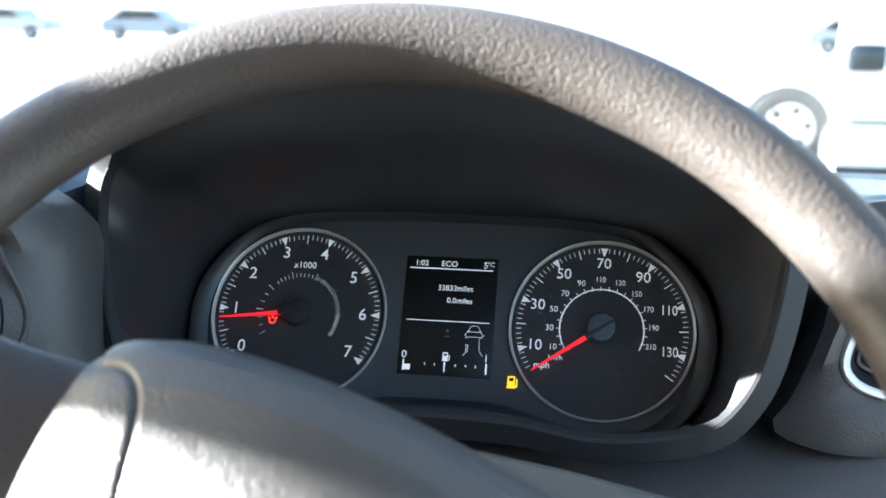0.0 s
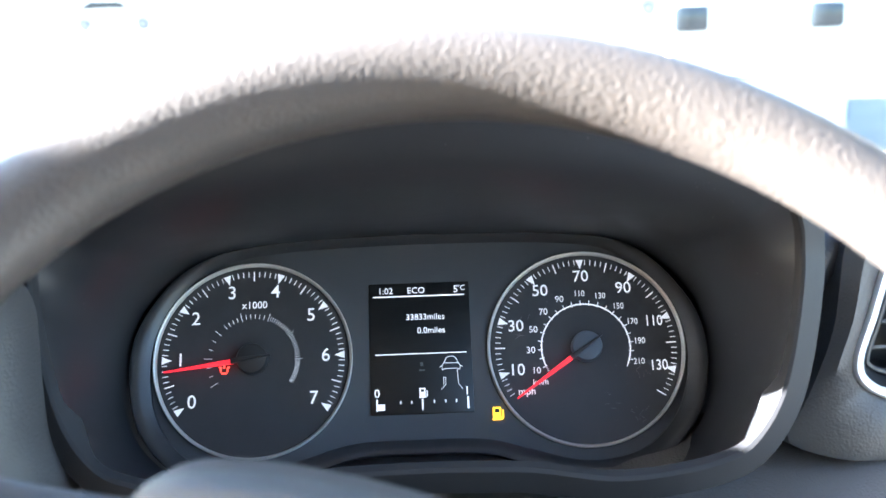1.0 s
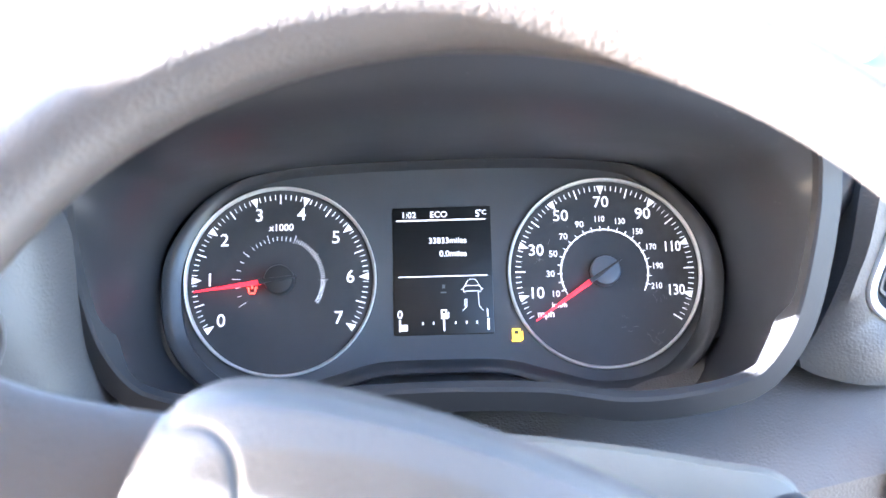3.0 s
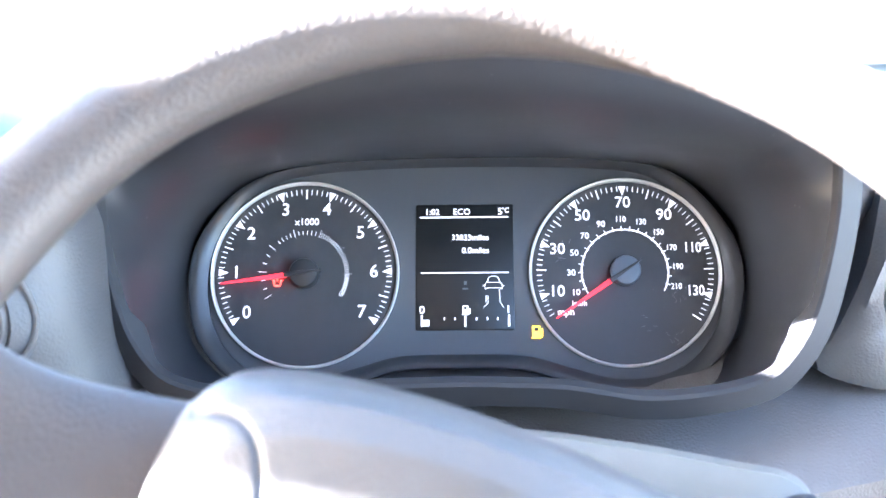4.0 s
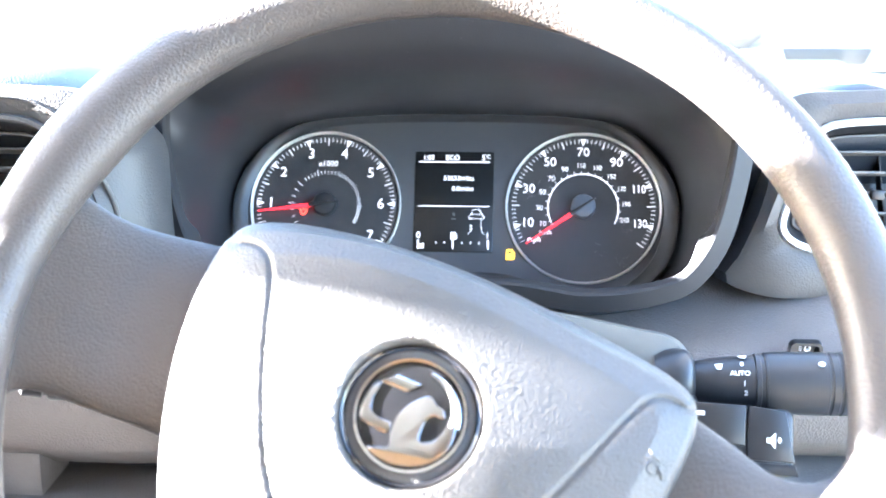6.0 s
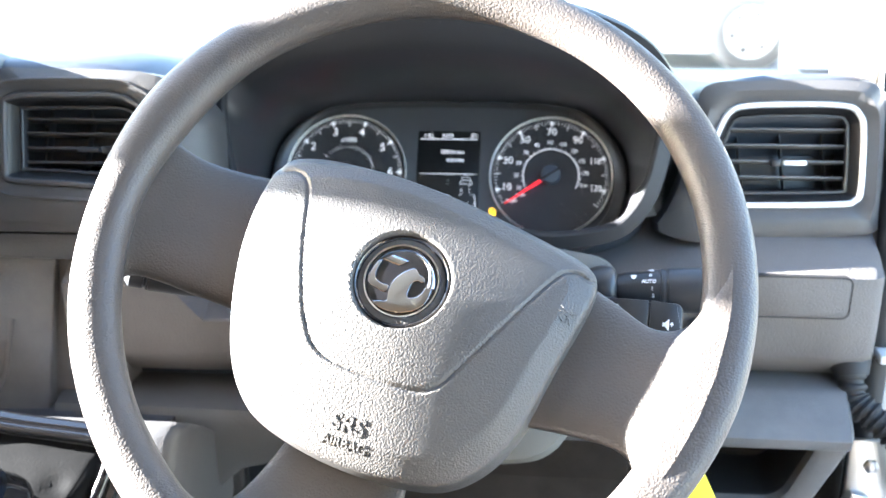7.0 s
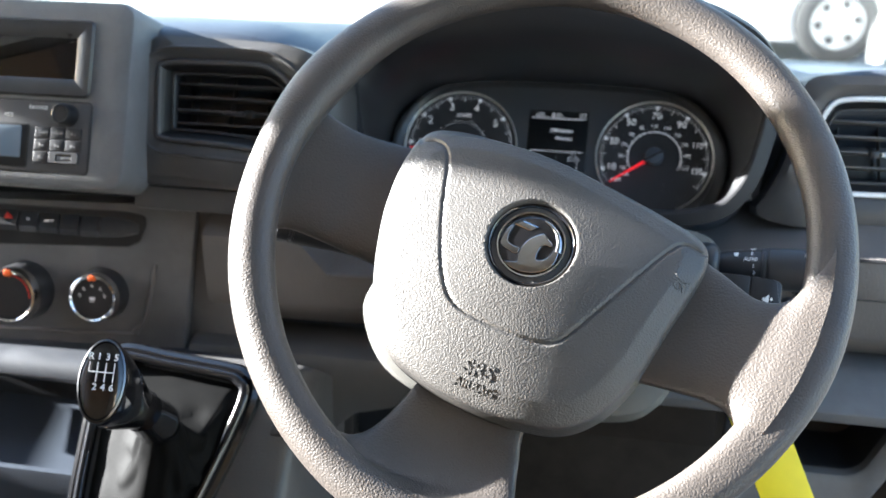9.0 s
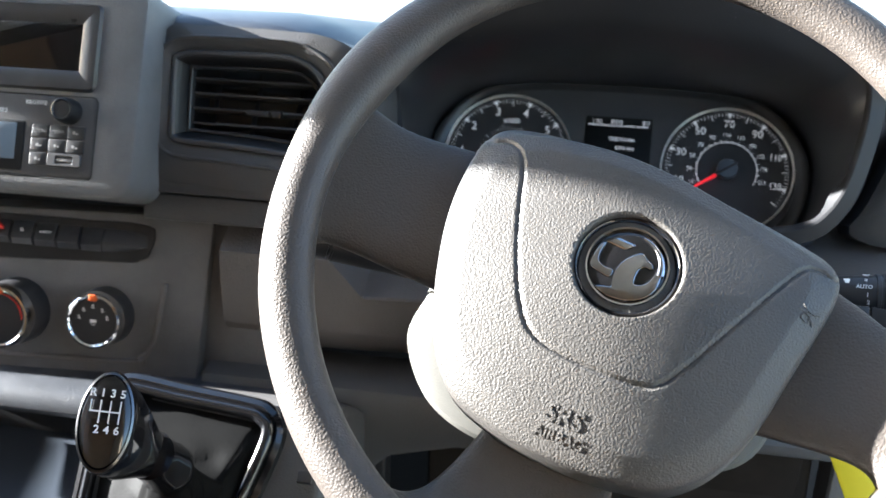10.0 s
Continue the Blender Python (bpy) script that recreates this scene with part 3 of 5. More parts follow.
def strokes(m, marks, z=0.0006, bm=None):
    """Flat marks: (r0, r1, width, degrees)."""
    bm = bm or bmesh.new()
    for r0, r1, w, deg in marks:
        u = Vector((math.sin(radians(deg)), math.cos(radians(deg))))
        v = Vector((u.y, -u.x)) * w / 2
        bm.faces.new([bm.verts.new(m @ Vector((*p, z))) for p in (u * r0 - v, u * r1 - v, u * r1 + v, u * r0 + v)])
    return bm


def triangles(m, degs, r0, r1, w, z=0.0006):
    bm = bmesh.new()
    for deg in degs:
        u = Vector((math.sin(radians(deg)), math.cos(radians(deg))))
        v = Vector((u.y, -u.x)) * w / 2
        bm.faces.new([bm.verts.new(m @ Vector((*p, z))) for p in (u * r0, u * r1 - v, u * r1 + v)])
    return bm


def flat(m, quads, z=0.0012, bm=None):
    bm = bm or bmesh.new()
    for q in quads:
        bm.faces.new([bm.verts.new(m @ Vector((p[0], p[1], z))) for p in q])
    return bm


def bar(x0, y0, x1, y1):
    return [(x0, y0), (x1, y0), (x1, y1), (x0, y1)]


R = 0.0535
STEP = 35.4


def gauge(parent, name, cx, label):
    m = CL @ pose(cx, 0, 0)
    g = part(name, lathe(m, [(R - 0.0012, -0.004), (R - 0.0012, 0.0002), (0.0005, 0.0002)], 96), DIAL, parent, label)
    part("bezel_ring", lathe(m, [(R + 0.0004, -0.003), (R + 0.0004, 0.0022), (R - 0.0001, 0.0028), (R - 0.0008, 0.0024), (R - 0.0014, 0.0006), (R - 0.0014, -0.003)], 128, cap=(False, False)), RING, g, "thin satin metal ring")
    return g, m


def needle(g, m, deg, cap_mat, cap_r):
    u = Vector((math.sin(radians(deg)), math.cos(radians(deg))))
    v = Vector((u.y, -u.x))
    tip, root = u * 0.0475, u * 0.010
    loop = [tip - v * 0.00035, root - v * 0.0014, root + v * 0.0014, tip + v * 0.00035]
    part("needle", slab(m, loop, 0.0045, 0.0060, 0.0003), NEEDLE, g, "lit red needle")
    part("needle_cap", lathe(m, [(cap_r, 0.0005), (cap_r, 0.0058), (cap_r - 0.0006, 0.0068), (cap_r * 0.6, 0.0075), (0.0004, 0.0077)], 48), cap_mat, g, "round plastic needle cap")
    tail = [u * 0.011 - v * 0.0014, u * 0.011 + v * 0.0014, -u * (cap_r + 0.002) + v * 0.0004, -u * (cap_r + 0.002) - v * 0.0004]
    part("needle_tail", slab(m, tail, 0.006, 0.0088, 0.0004), CAPD, g)


def build_cluster():
    top = thing("instrument_cluster", "black instrument cluster with two dials and a lit display", "instrument cluster", at=(0, 0.5, 1.6))
    inv = Matrix.Translation((0, -0.5, -1.6))
    global CL
    keep = CL
    CL = inv @ CL
    body = [p.xy for p in smooth_loop([(-0.1445, -0.004, 0), (-0.1385, 0.022, 0), (-0.116, 0.0485, 0), (-0.080, 0.0595, 0), (0.0, 0.0625, 0), (0.085, 0.0600, 0), (0.117, 0.0495, 0), (0.1400, 0.022, 0), (0.1462, -0.004, 0), (0.1395, -0.034, 0), (0.118, -0.0555, 0), (0.088, -0.0605, 0), (0.060, -0.054, 0), (0.035, -0.0475, 0), (0.0, -0.0465, 0), (-0.035, -0.0475, 0), (-0.060, -0.054, 0), (-0.088, -0.0605, 0), (-0.118, -0.0555, 0), (-0.1388, -0.034, 0)], 160)]
    part("mask", slab(CL, body, -0.03, 0.0, 0.0004), MASK, top, "matt dark grey face plate")
    def spread(d, z):
        # wide at the two ends, narrow above and below
        out = []
        for a, b in zip(body, grow(body, 1.0)):
            w = abs((b - a).normalized().x)
            low = 0.42 if b.y > a.y else 0.72
            out.append(CL @ Vector((*(a + (b - a) * d * (low + (1 - low) * w ** 1.4)), z)))
        return out

    loops = [on(CL, grow(body, -0.001), -0.002), on(CL, body, 0.0015), spread(0.0020, 0.0026), spread(0.0050, 0.0044), spread(0.0080, 0.0052), spread(0.0100, 0.0048), spread(0.0112, 0.0025), spread(0.0114, -0.01)]
    part("surround", rings(loops, cap=(False, False)), BEZEL, top, "rounded black surround")

    rev, m = gauge(top, "rev_counter", -0.0893, "black dial numbered 0 to 7, times 1000")
    a0 = -3.5 * STEP
    for i in range(8):
        part("major_mark", triangles(m, [a0 + i * STEP], 0.0440, 0.0495, 0.0042), PRINT, rev)
    for i in range(7):
        part("half_mark", strokes(m, [(0.0440, 0.0495, 0.0007, a0 + (i + 0.5) * STEP)]), PRINT, rev)
    part("minor_mark", strokes(m, [(0.0465, 0.0495, 0.00045, a0 + i * STEP / 10) for i in range(71) if i % 5]), PRINT, rev)
    for i in range(8):
        p = polar(0.0393, a0 + i * STEP)
        part("numeral", text_bm(str(i), 0.0102, m @ pose(p.x, p.y, 0.0008), 0.0001, bold=0.00003), PRINT, rev)
    part("numeral", text_bm("x1000", 0.0056, m @ pose(0.0005, 0.0302, 0.0008), 0.0001, bold=0.00002), PRINT, rev)
    inner = []
    deg, k = -122.0, 0
    while deg < 122:
        long_mark = abs((deg - a0 + 0.01) % STEP) < 2.2
        inner.append((0.0228 if not long_mark else 0.0222, 0.0252 if not long_mark else 0.0268, 0.0002 if deg > 18 else 0.00034, deg))
        deg += 11.8 if deg < -40 else (5.9 if deg < 18 else (2.95 if deg < 88 else 1.475))
    part("inner_mark", strokes(m, inner), PRINT, rev)
    needle(rev, m, -97, CAPD, 0.0083)
    q = m @ pose(-0.0155, -0.0050, 0)
    red = flat(q, [bar(-0.0022, -0.0012, -0.0014, 0.0016), bar(0.0014, -0.0012, 0.0022, 0.0016), bar(-0.0016, -0.0022, 0.0016, -0.0014), bar(-0.0005, 0.0008, 0.0005, 0.0026), bar(-0.0030, 0.0010, -0.0022, 0.0018), bar(0.0022, 0.0010, 0.0030, 0.0018)])
    part("warning_lamp", red, REDL, rev, "lit red warning symbol")

    sp, m = gauge(top, "speedometer", 0.0915, "black dial in miles and kilometres an hour")
    S = STEP / 2

    def mph(v):
        return (v - 70) / 10 * S

    for v in range(10, 131, 20):
        part("major_mark", triangles(m, [mph(v)], 0.0440, 0.0495, 0.0042), PRINT, sp)
    for v in range(20, 141, 20):
        part("half_mark", strokes(m, [(0.0440, 0.0495, 0.0007, mph(v))]), PRINT, sp)
    part("minor_mark", strokes(m, [(0.0465, 0.0495, 0.00045, mph(v)) for v in range(2, 140, 2) if v % 10]), PRINT, sp)
    for v in range(10, 131, 20):
        p = polar(0.0398 if v < 100 else 0.0404, mph(v))
        slim = Matrix.Diagonal((1 if v < 100 else 0.82, 1, 1, 1))
        part("numeral", text_bm(str(v), 0.0090 if v < 100 else 0.0082, m @ pose(p.x, p.y, 0.0008) @ slim, 0.0001, bold=0.00003), PRINT, sp)
    part("inner_mark", strokes(m, [(0.0238, 0.0247, 0.00045, mph(v * 0.6214)) for v in range(4, 217, 2)] + [(0.0234, 0.0262, 0.0005, mph(v * 0.6214)) for v in range(10, 211, 10)]), PRINT, sp)
    arc = [(0.0239, 0.0245, 0.0012, d) for d in range(-112, 118, 2)]
    part("inner_arc", strokes(m, arc, 0.0005), PRINT, sp)
    for v in range(10, 211, 20):
        p = polar(0.0301 if v < 150 else 0.0296, mph(v * 0.6214))
        slim = Matrix.Diagonal((1.0 if v < 100 else 0.88, 1, 1, 1))
        part("numeral", text_bm(str(v), 0.0050 if v < 100 else 0.0047, m @ pose(p.x, p.y, 0.0008) @ slim, 0.0001, bold=0.00001), PRINT, sp)
    part("unit", text_bm("mph", 0.0054, m @ pose(-0.0335, -0.0228, 0.0008), 0.0001, bold=0.00008), PRINT, sp)
    part("unit", text_bm("km/h", 0.0042, m @ pose(-0.0258, -0.0180, 0.0008), 0.0001, bold=0.00005), PRINT, sp)
    needle(sp, m, mph(0) - 0.5, CAPG, 0.0083)

    rnd = random.Random(4)
    scratch = bmesh.new()
    for cx, cy, n in ((0.030, -0.012, 9), (0.026, -0.036, 10), (-0.034, 0.012, 8), (0.012, -0.030, 5)):
        for k in range(n):
            p = Vector((cx + rnd.uniform(-0.004, 0.004), cy + rnd.uniform(-0.005, 0.005)))
            q = p + Vector((rnd.uniform(-0.0025, 0.0025), rnd.uniform(-0.003, 0.003)))
            v = Vector((-(q - p).y, (q - p).x)).normalized() * 0.00007
            flat(m, [[p - v, q - v, q + v, p + v]], 0.0012, scratch)
    tagged(part("scratch", scratch, FAINT, sp, "fine pale scratches"), kind="stuff")

    # display
    d = part("display", slab(CL, rounded(0.0555, 0.0725, 0.001, cx=0.0015, cy=0.0035), -0.004, 0.0006, 0.0003), SCREEN, top, "black display with white figures")

    def at(px, py):
        return Vector((-0.0262 + (px - 45) / 5580, 0.0397 - (py - 128) / 5580))

    def words(body, px, py, size, align="CENTER"):
        p = at(px, py)
        part("display_text", text_bm(body, size, CL @ pose(p.x, p.y, 0.0010), 0.00008, align, 0.0), SHOW, d)

    words("1:02", 97, 153, 0.0049)
    words("ECO", 191, 153, 0.0049)
    words("5", 313, 153, 0.0056)
    words("\u00b0C", 330, 149, 0.0040)
    words("33833miles", 277, 237, 0.0047, "RIGHT")
    words("0.0miles", 277, 279, 0.0047, "RIGHT")
    words("0", 65, 468, 0.0064)
    words("1", 335, 468, 0.0064)

    def pxbar(x0, y0, x1, y1):
        a, b = at(x0, y0), at(x1, y1)
        return [(a.x, a.y), (a.x, b.y), (b.x, b.y), (b.x, a.y)]

    part("display_line", flat(CL, [pxbar(58, 168, 338, 172)], 0.0009), SHOW, d)
    part("display_line", flat(CL, [pxbar(62, 348, 338, 351)], 0.0009), SHOW, d)
    part("fuel_scale", flat(CL, [pxbar(62, 484, 67, 520), pxbar(334, 484, 340, 520), pxbar(198, 486, 203, 520), pxbar(66, 499, 88, 518)] + [pxbar(x, 491, x + 4, 500) for x in (133, 166, 234, 268, 300)], 0.0009), SHOW, d)
    part("fuel_symbol", flat(CL, [pxbar(192, 454, 210, 482), pxbar(213, 462, 216, 480), pxbar(190, 480, 212, 483)], 0.0009), SHOW, d)
    part("fuel_symbol", flat(CL, [pxbar(196, 458, 206, 466)], 0.0011), SCREEN, d)
    part("seat_symbol", flat(CL, [pxbar(197, 376, 206, 388), pxbar(192, 398, 210, 403)], 0.0009), GREYP, d)
    car = bmesh.new()
    for line in (((264, 402), (262, 390), (270, 378), (276, 365), (283, 361), (297, 361), (304, 365), (310, 378), (318, 390), (316, 402)), ((268, 381), (312, 381)), ((264, 402), (272, 398), (308, 398), (316, 402)), ((262, 390), (255, 393)), ((318, 390), (325, 393)), ((308, 402), (310, 444), (322, 460)), ((266, 424), (272, 424), (272, 446), (258, 460)), ((266, 424), (266, 446))):
        tube([CL @ Vector((*at(*p), 0.0008)) for p in line], 0.00016, 6, car)
    part("car_symbol", car, SHOW, d)
    q = CL @ pose(0.0420, -0.0338, 0)
    lamp = flat(q, [bar(-0.0030, -0.0034, 0.0014, 0.0034), bar(0.0020, -0.0026, 0.0028, 0.0018), bar(0.0014, -0.0030, 0.0026, -0.0022), bar(-0.0034, -0.0036, 0.0018, -0.0028)], 0.0009)
    part("fuel_lamp", lamp, AMBER, top, "lit amber low fuel symbol")
    part("fuel_lamp_window", flat(q, [bar(-0.0020, 0.0004, 0.0006, 0.0024)], 0.0012), DIAL, top)
    CL = keep


build_cluster()

# ---- dashboard ----
def by_angle(loop, c, n, start=0.0):
    """The loop's points at n even angles about c, counter-clockwise."""
    pts = [Vector((p[0], p[1])) for p in loop]
    c = Vector(c)
    ang = np.unwrap([math.atan2((p - c).y, (p - c).x) for p in pts + pts[:1]])
    if ang[-1] < ang[0]:
        pts = pts[::-1]
        ang = np.unwrap([math.atan2((p - c).y, (p - c).x) for p in pts + pts[:1]])
    q = pts + pts[:1]
    xs, ys = [p.x for p in q], [p.y for p in q]
    want = start + np.arange(n) * 2 * math.pi / n
    want = (want - ang[0]) % (2 * math.pi) + ang[0]
    return [Vector((float(np.interp(w, ang, xs)), float(np.interp(w, ang, ys)))) for w in want]


def curve2(points, n):
    return [p.xy for p in smooth_loop([(*p, 0) for p in points], n)]


def span(loop, v):
    xs = []
    for a, b in zip(loop, loop[1:] + loop[:1]):
        if (a.y - v) * (b.y - v) < 0:
            xs.append(a.x + (b.x - a.x) * (v - a.y) / (b.y - a.y))
    return min(xs), max(xs)


DASHBOARD = thing("dashboard", "dark grey grained plastic van dashboard, dusty and sunlit on top", "dashboard")


def build_hood():
    half = [(0.0, 1.5883), (0.020, 1.588), (0.046, 1.587), (0.067, 1.584), (0.080, 1.5822), (0.098, 1.5824), (0.119, 1.585), (0.132, 1.588), (0.142, 1.592), (0.1505, 1.600), (0.158, 1.611), (0.163, 1.6235), (0.167, 1.638), (0.1705, 1.654), (0.1728, 1.671), (0.1715, 1.687), (0.164, 1.703), (0.146, 1.722), (0.108, 1.740), (0.055, 1.751), (0.0, 1.755)]
    pts = half + [(-x, z) for x, z in half[-2:0:-1]]
    c = (0.003, 1.645)
    ridge = by_angle([(p.x + 0.003, p.y) for p in curve2(pts, 500)], c, 200)

    def lay(loop, back):
        return [Vector((p.x, 0.395 + (min(p.y, 1.675) - 1.62) * 0.364 - max(0.0, p.y - 1.70) * 0.85 + back, p.y)) for p in loop]

    body = [CL @ Vector((p.x, p.y, 0)) for p in curve2([(-0.158, -0.010), (-0.151, 0.026), (-0.123, 0.0545), (-0.082, 0.0645), (0.0, 0.0675), (0.087, 0.0650), (0.125, 0.0555), (0.152, 0.028), (0.159, -0.010), (0.150, -0.042), (0.122, -0.065), (0.088, -0.0685), (0.060, -0.062), (0.035, -0.0555), (0.0, -0.0545), (-0.035, -0.0555), (-0.060, -0.062), (-0.088, -0.0685), (-0.122, -0.065), (-0.150, -0.042)], 400)]
    seat2 = by_angle([(p.x, p.z) for p in body], (0.0, 1.605), 200)
    seat = [Vector((p.x, 0.5 + (p.y - 1.6) * math.tan(radians(31)), p.y)) for p in seat2]
    wide = [min(max((p.y - 1.596) / 0.012, 0.0), 1.0) * (1 - 0.92 * min(max((p.y - 1.609) / 0.012, 0.0), 1.0)) for p in ridge]
    near, far = grow(ridge, -0.0016), grow(ridge, -0.0062)
    thin = grow(ridge, -0.0030)
    cham = [a.lerp(b, w) for a, b, w in zip(thin, far, wide)]
    inner = [p + Vector((0, 0.004 + 0.005 * w, 0)) for p, w in zip(lay(cham, 0.0), wide)]
    deep = []
    for k in range(1, 13):
        g, h = (k / 12) ** 0.6, (k / 12) ** 1.15
        deep.append([Vector((a.x + (b.x - a.x) * g, a.y + (b.y - a.y) * h, a.z + (b.z - a.z) * g)) for a, b in zip(inner, seat)])
    lip = rings([lay(grow(ridge, 0.0125), 0.030), lay(grow(ridge, 0.0125), 0.012), lay(grow(ridge, 0.0112), 0.0065), lay(grow(ridge, 0.0012), 0.0006), lay(ridge, 0.0), lay(near, 0.0008), inner], cap=(False, False))
    part("hood_lip", lip, LIP, DASHBOARD, "paler edge of the instrument hood", smooth=25)
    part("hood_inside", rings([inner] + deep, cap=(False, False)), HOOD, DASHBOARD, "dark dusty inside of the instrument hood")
    outs = []
    for back, sink, slim in ((0.028, 0.0, 1.0), (0.06, 0.08, 1.0), (0.11, 0.28, 0.985), (0.18, 0.55, 0.96), (0.28, 0.80, 0.93), (0.38, 1.0, 0.9)):
        outs.append([Vector((p.x * slim, p.y, p.z - max(0.0, p.z - 1.67) * sink - 0.7 * (back - 0.028) * min(max((1.64 - p.z) / 0.04, 0.0), 1.0))) for p in lay(grow(ridge, 0.0125), back)])
    part("hood_shell", rings(outs, cap=(False, False)), DASH_TOP, DASHBOARD)


build_hood()


def build_top():
    def pad(xs, front):
        loops = []
        for x in xs:
            w = min(max((x + 0.2) / 0.4, 0), 1)
            w = w * w * (3 - 2 * w)
            yf, zc = front if front else 0.377 + 0.063 * w, 1.713 - 0.016 * w
            e = max(0.0, (x - 0.30) / 0.056)
            zc -= 0.02 * e ** 3 + 0.018 * max(0.0, (0.275 - abs(x)) / 0.07) ** 2 * (0.0 if front else 1.0)
            yf += 0.02 * e ** 3
            if front:
                zc -= 0.030 * (abs(x) / 0.205) ** 2
            loops.append([Vector((x, y, z)) for y, z in ((yf + 0.03, zc - 0.06), (yf + 0.003, zc - 0.022), (yf + 0.003, zc - 0.010), (yf + 0.006, zc - 0.004), (yf + 0.013, zc), (yf + 0.08, zc + 0.001 - 0.0115 * w), (yf + 0.13, zc - 0.004 - 0.013 * w), (0.80, 1.672 - 0.026 * w), (0.98, 1.640 - 0.02 * w), (1.05, 1.620 - 0.015 * w), (1.05, 1.56), (yf + 0.05, 1.56))])
        part("top_pad", rings(loops), DASH_TOP, DASHBOARD, "black grained top pad, sky blue in its colour")

    pad([-1.38, -1.2, -0.9, -0.6, -0.34, -0.275, -0.25, -0.225, -0.205, -0.188], None)
    pad([-0.205, -0.1, 0.0, 0.1, 0.205], 0.54)
    pad([0.186 + 0.170 * (1 - (1 - k / 24) ** 1.5) for k in range(25)], None)


build_top()


def air_vent(name, m, outer, chrome, bend, tab_x, mirrored, rimmat, shell_label):
    """A vent in its moulded pod: surround, ring, recess, slats, vanes and a tab."""
    n = 120
    c = (0.0, 0.0)
    co = by_angle(curve2(chrome, 300), c, n)
    oo = by_angle(curve2(outer, 300), c, n)
    pod = [[], [], [], [], []]
    for k, (f, z) in enumerate(((0.0, 0.0), (0.06, 0.0015), (0.55, 0.004), (1.0, 0.0), (1.06, -0.03))):
        pod[k] = [m @ Vector((*(a.lerp(b, f)), z - bend(a.lerp(b, f)))) for a, b in zip(co, oo)]
    shell = part("vent_pod", rings(pod, cap=(False, False)), DASH, DASHBOARD, shell_label)
    g1 = grow(co, -0.0045)
    vent = part(name, rings([on(m, g1, 0.001), on(m, grow(co, -0.007), -0.002), on(m, grow(co, -0.0095), -0.010), on(m, grow(co, -0.0105), -0.012), on(m, grow(co, -0.012), -0.045)], cap=(False, False)), BLACK, DASHBOARD, "black slatted air vent")
    part("vent_ring", rings([on(m, grow(co, 0.0004), -0.002), on(m, co, 0.002), on(m, grow(co, -0.001), 0.0034), on(m, grow(co, -0.0032), 0.0034), on(m, g1, 0.0020), on(m, g1, -0.004)], cap=(False, False)), rimmat, vent, "satin silver ring")
    if mirrored:
        ridge = [m @ Vector((*q, 0.0032 - bend(q))) for q in grow(co, 0.0095)]
        part("pod_ridge", tube(ridge + ridge[:1], 0.0015, 8, cap=False), DASH, shell)
    hole = grow(co, -0.0102)
    part("vent_back", slab(m, hole, -0.05, -0.044, 0.0005), BLACK, vent)
    part("vent_frame", frame_ring(m, grow(co, -0.0098), grow(co, -0.0122), -0.016, -0.0085, 0.0006), BEZEL, vent)
    top = max(p.y for p in hole)
    low = min(p.y for p in hole)
    for k in range(4):
        v = low + (top - low) * (k + 1) / 5
        a, b = span(hole, v)
        q = m @ pose((a + b) / 2, v, -0.020) @ Matrix.Rotation(radians(-12), 4, "X")
        part("slat", box(q, b - a, 0.0016, 0.012, 0.0005), DASH if mirrored else GRIME, vent)
        if k == 1:
            part("vent_tab", box(m @ pose(tab_x, v, -0.0125), 0.018, 0.0040, 0.006, 0.0012), BEZEL if mirrored else SILVER, vent, "dull grey tab" if mirrored else "small bright tab")
            part("vent_tab_grip", box(m @ pose(tab_x - 0.014 * (1 if not mirrored else -1), v, -0.014), 0.008, 0.006, 0.006, 0.0012), STALK, vent)
    for k in range(3):
        u = -0.034 + 0.033 * k
        ys = [p.y for p in hole if abs(p.x - u) < 0.006]
        part("vane", box(m @ pose(u, (max(ys) + min(ys)) / 2, -0.034) @ Matrix.Rotation(radians(8 if not mirrored else -8), 4, "Z"), 0.0010, max(ys) - min(ys) - 0.003, 0.010, 0.0003), BLACK, vent)
    return vent


air_vent("air_vent", face_frame(0.276, 0.430, 1.638, 11),
         [(0.050, 0.056), (0.066, 0.046), (0.072, 0.02), (0.071, -0.045), (0.066, -0.060), (0.0, -0.066), (-0.055, -0.0705), (-0.085, -0.068), (-0.099, -0.060), (-0.090, -0.043), (-0.078, -0.008), (-0.073, 0.03), (-0.066, 0.052), (-0.03, 0.056)],
         [(-0.070, -0.022), (-0.066, -0.034), (-0.052, -0.041), (-0.03, -0.0425), (0.038, -0.0405), (0.051, -0.037), (0.056, -0.027), (0.0555, 0.018), (0.052, 0.031), (0.040, 0.0395), (0.0, 0.0405), (-0.034, 0.0390), (-0.048, 0.0345), (-0.056, 0.022), (-0.063, 0.0)],
         lambda p: 0.35 * max(0.0, -0.070 - p.x) + 1.2 * max(0.0, p.x - 0.064), 0.006, False, SILVER, "dark grey pod round the driver's door side vent")
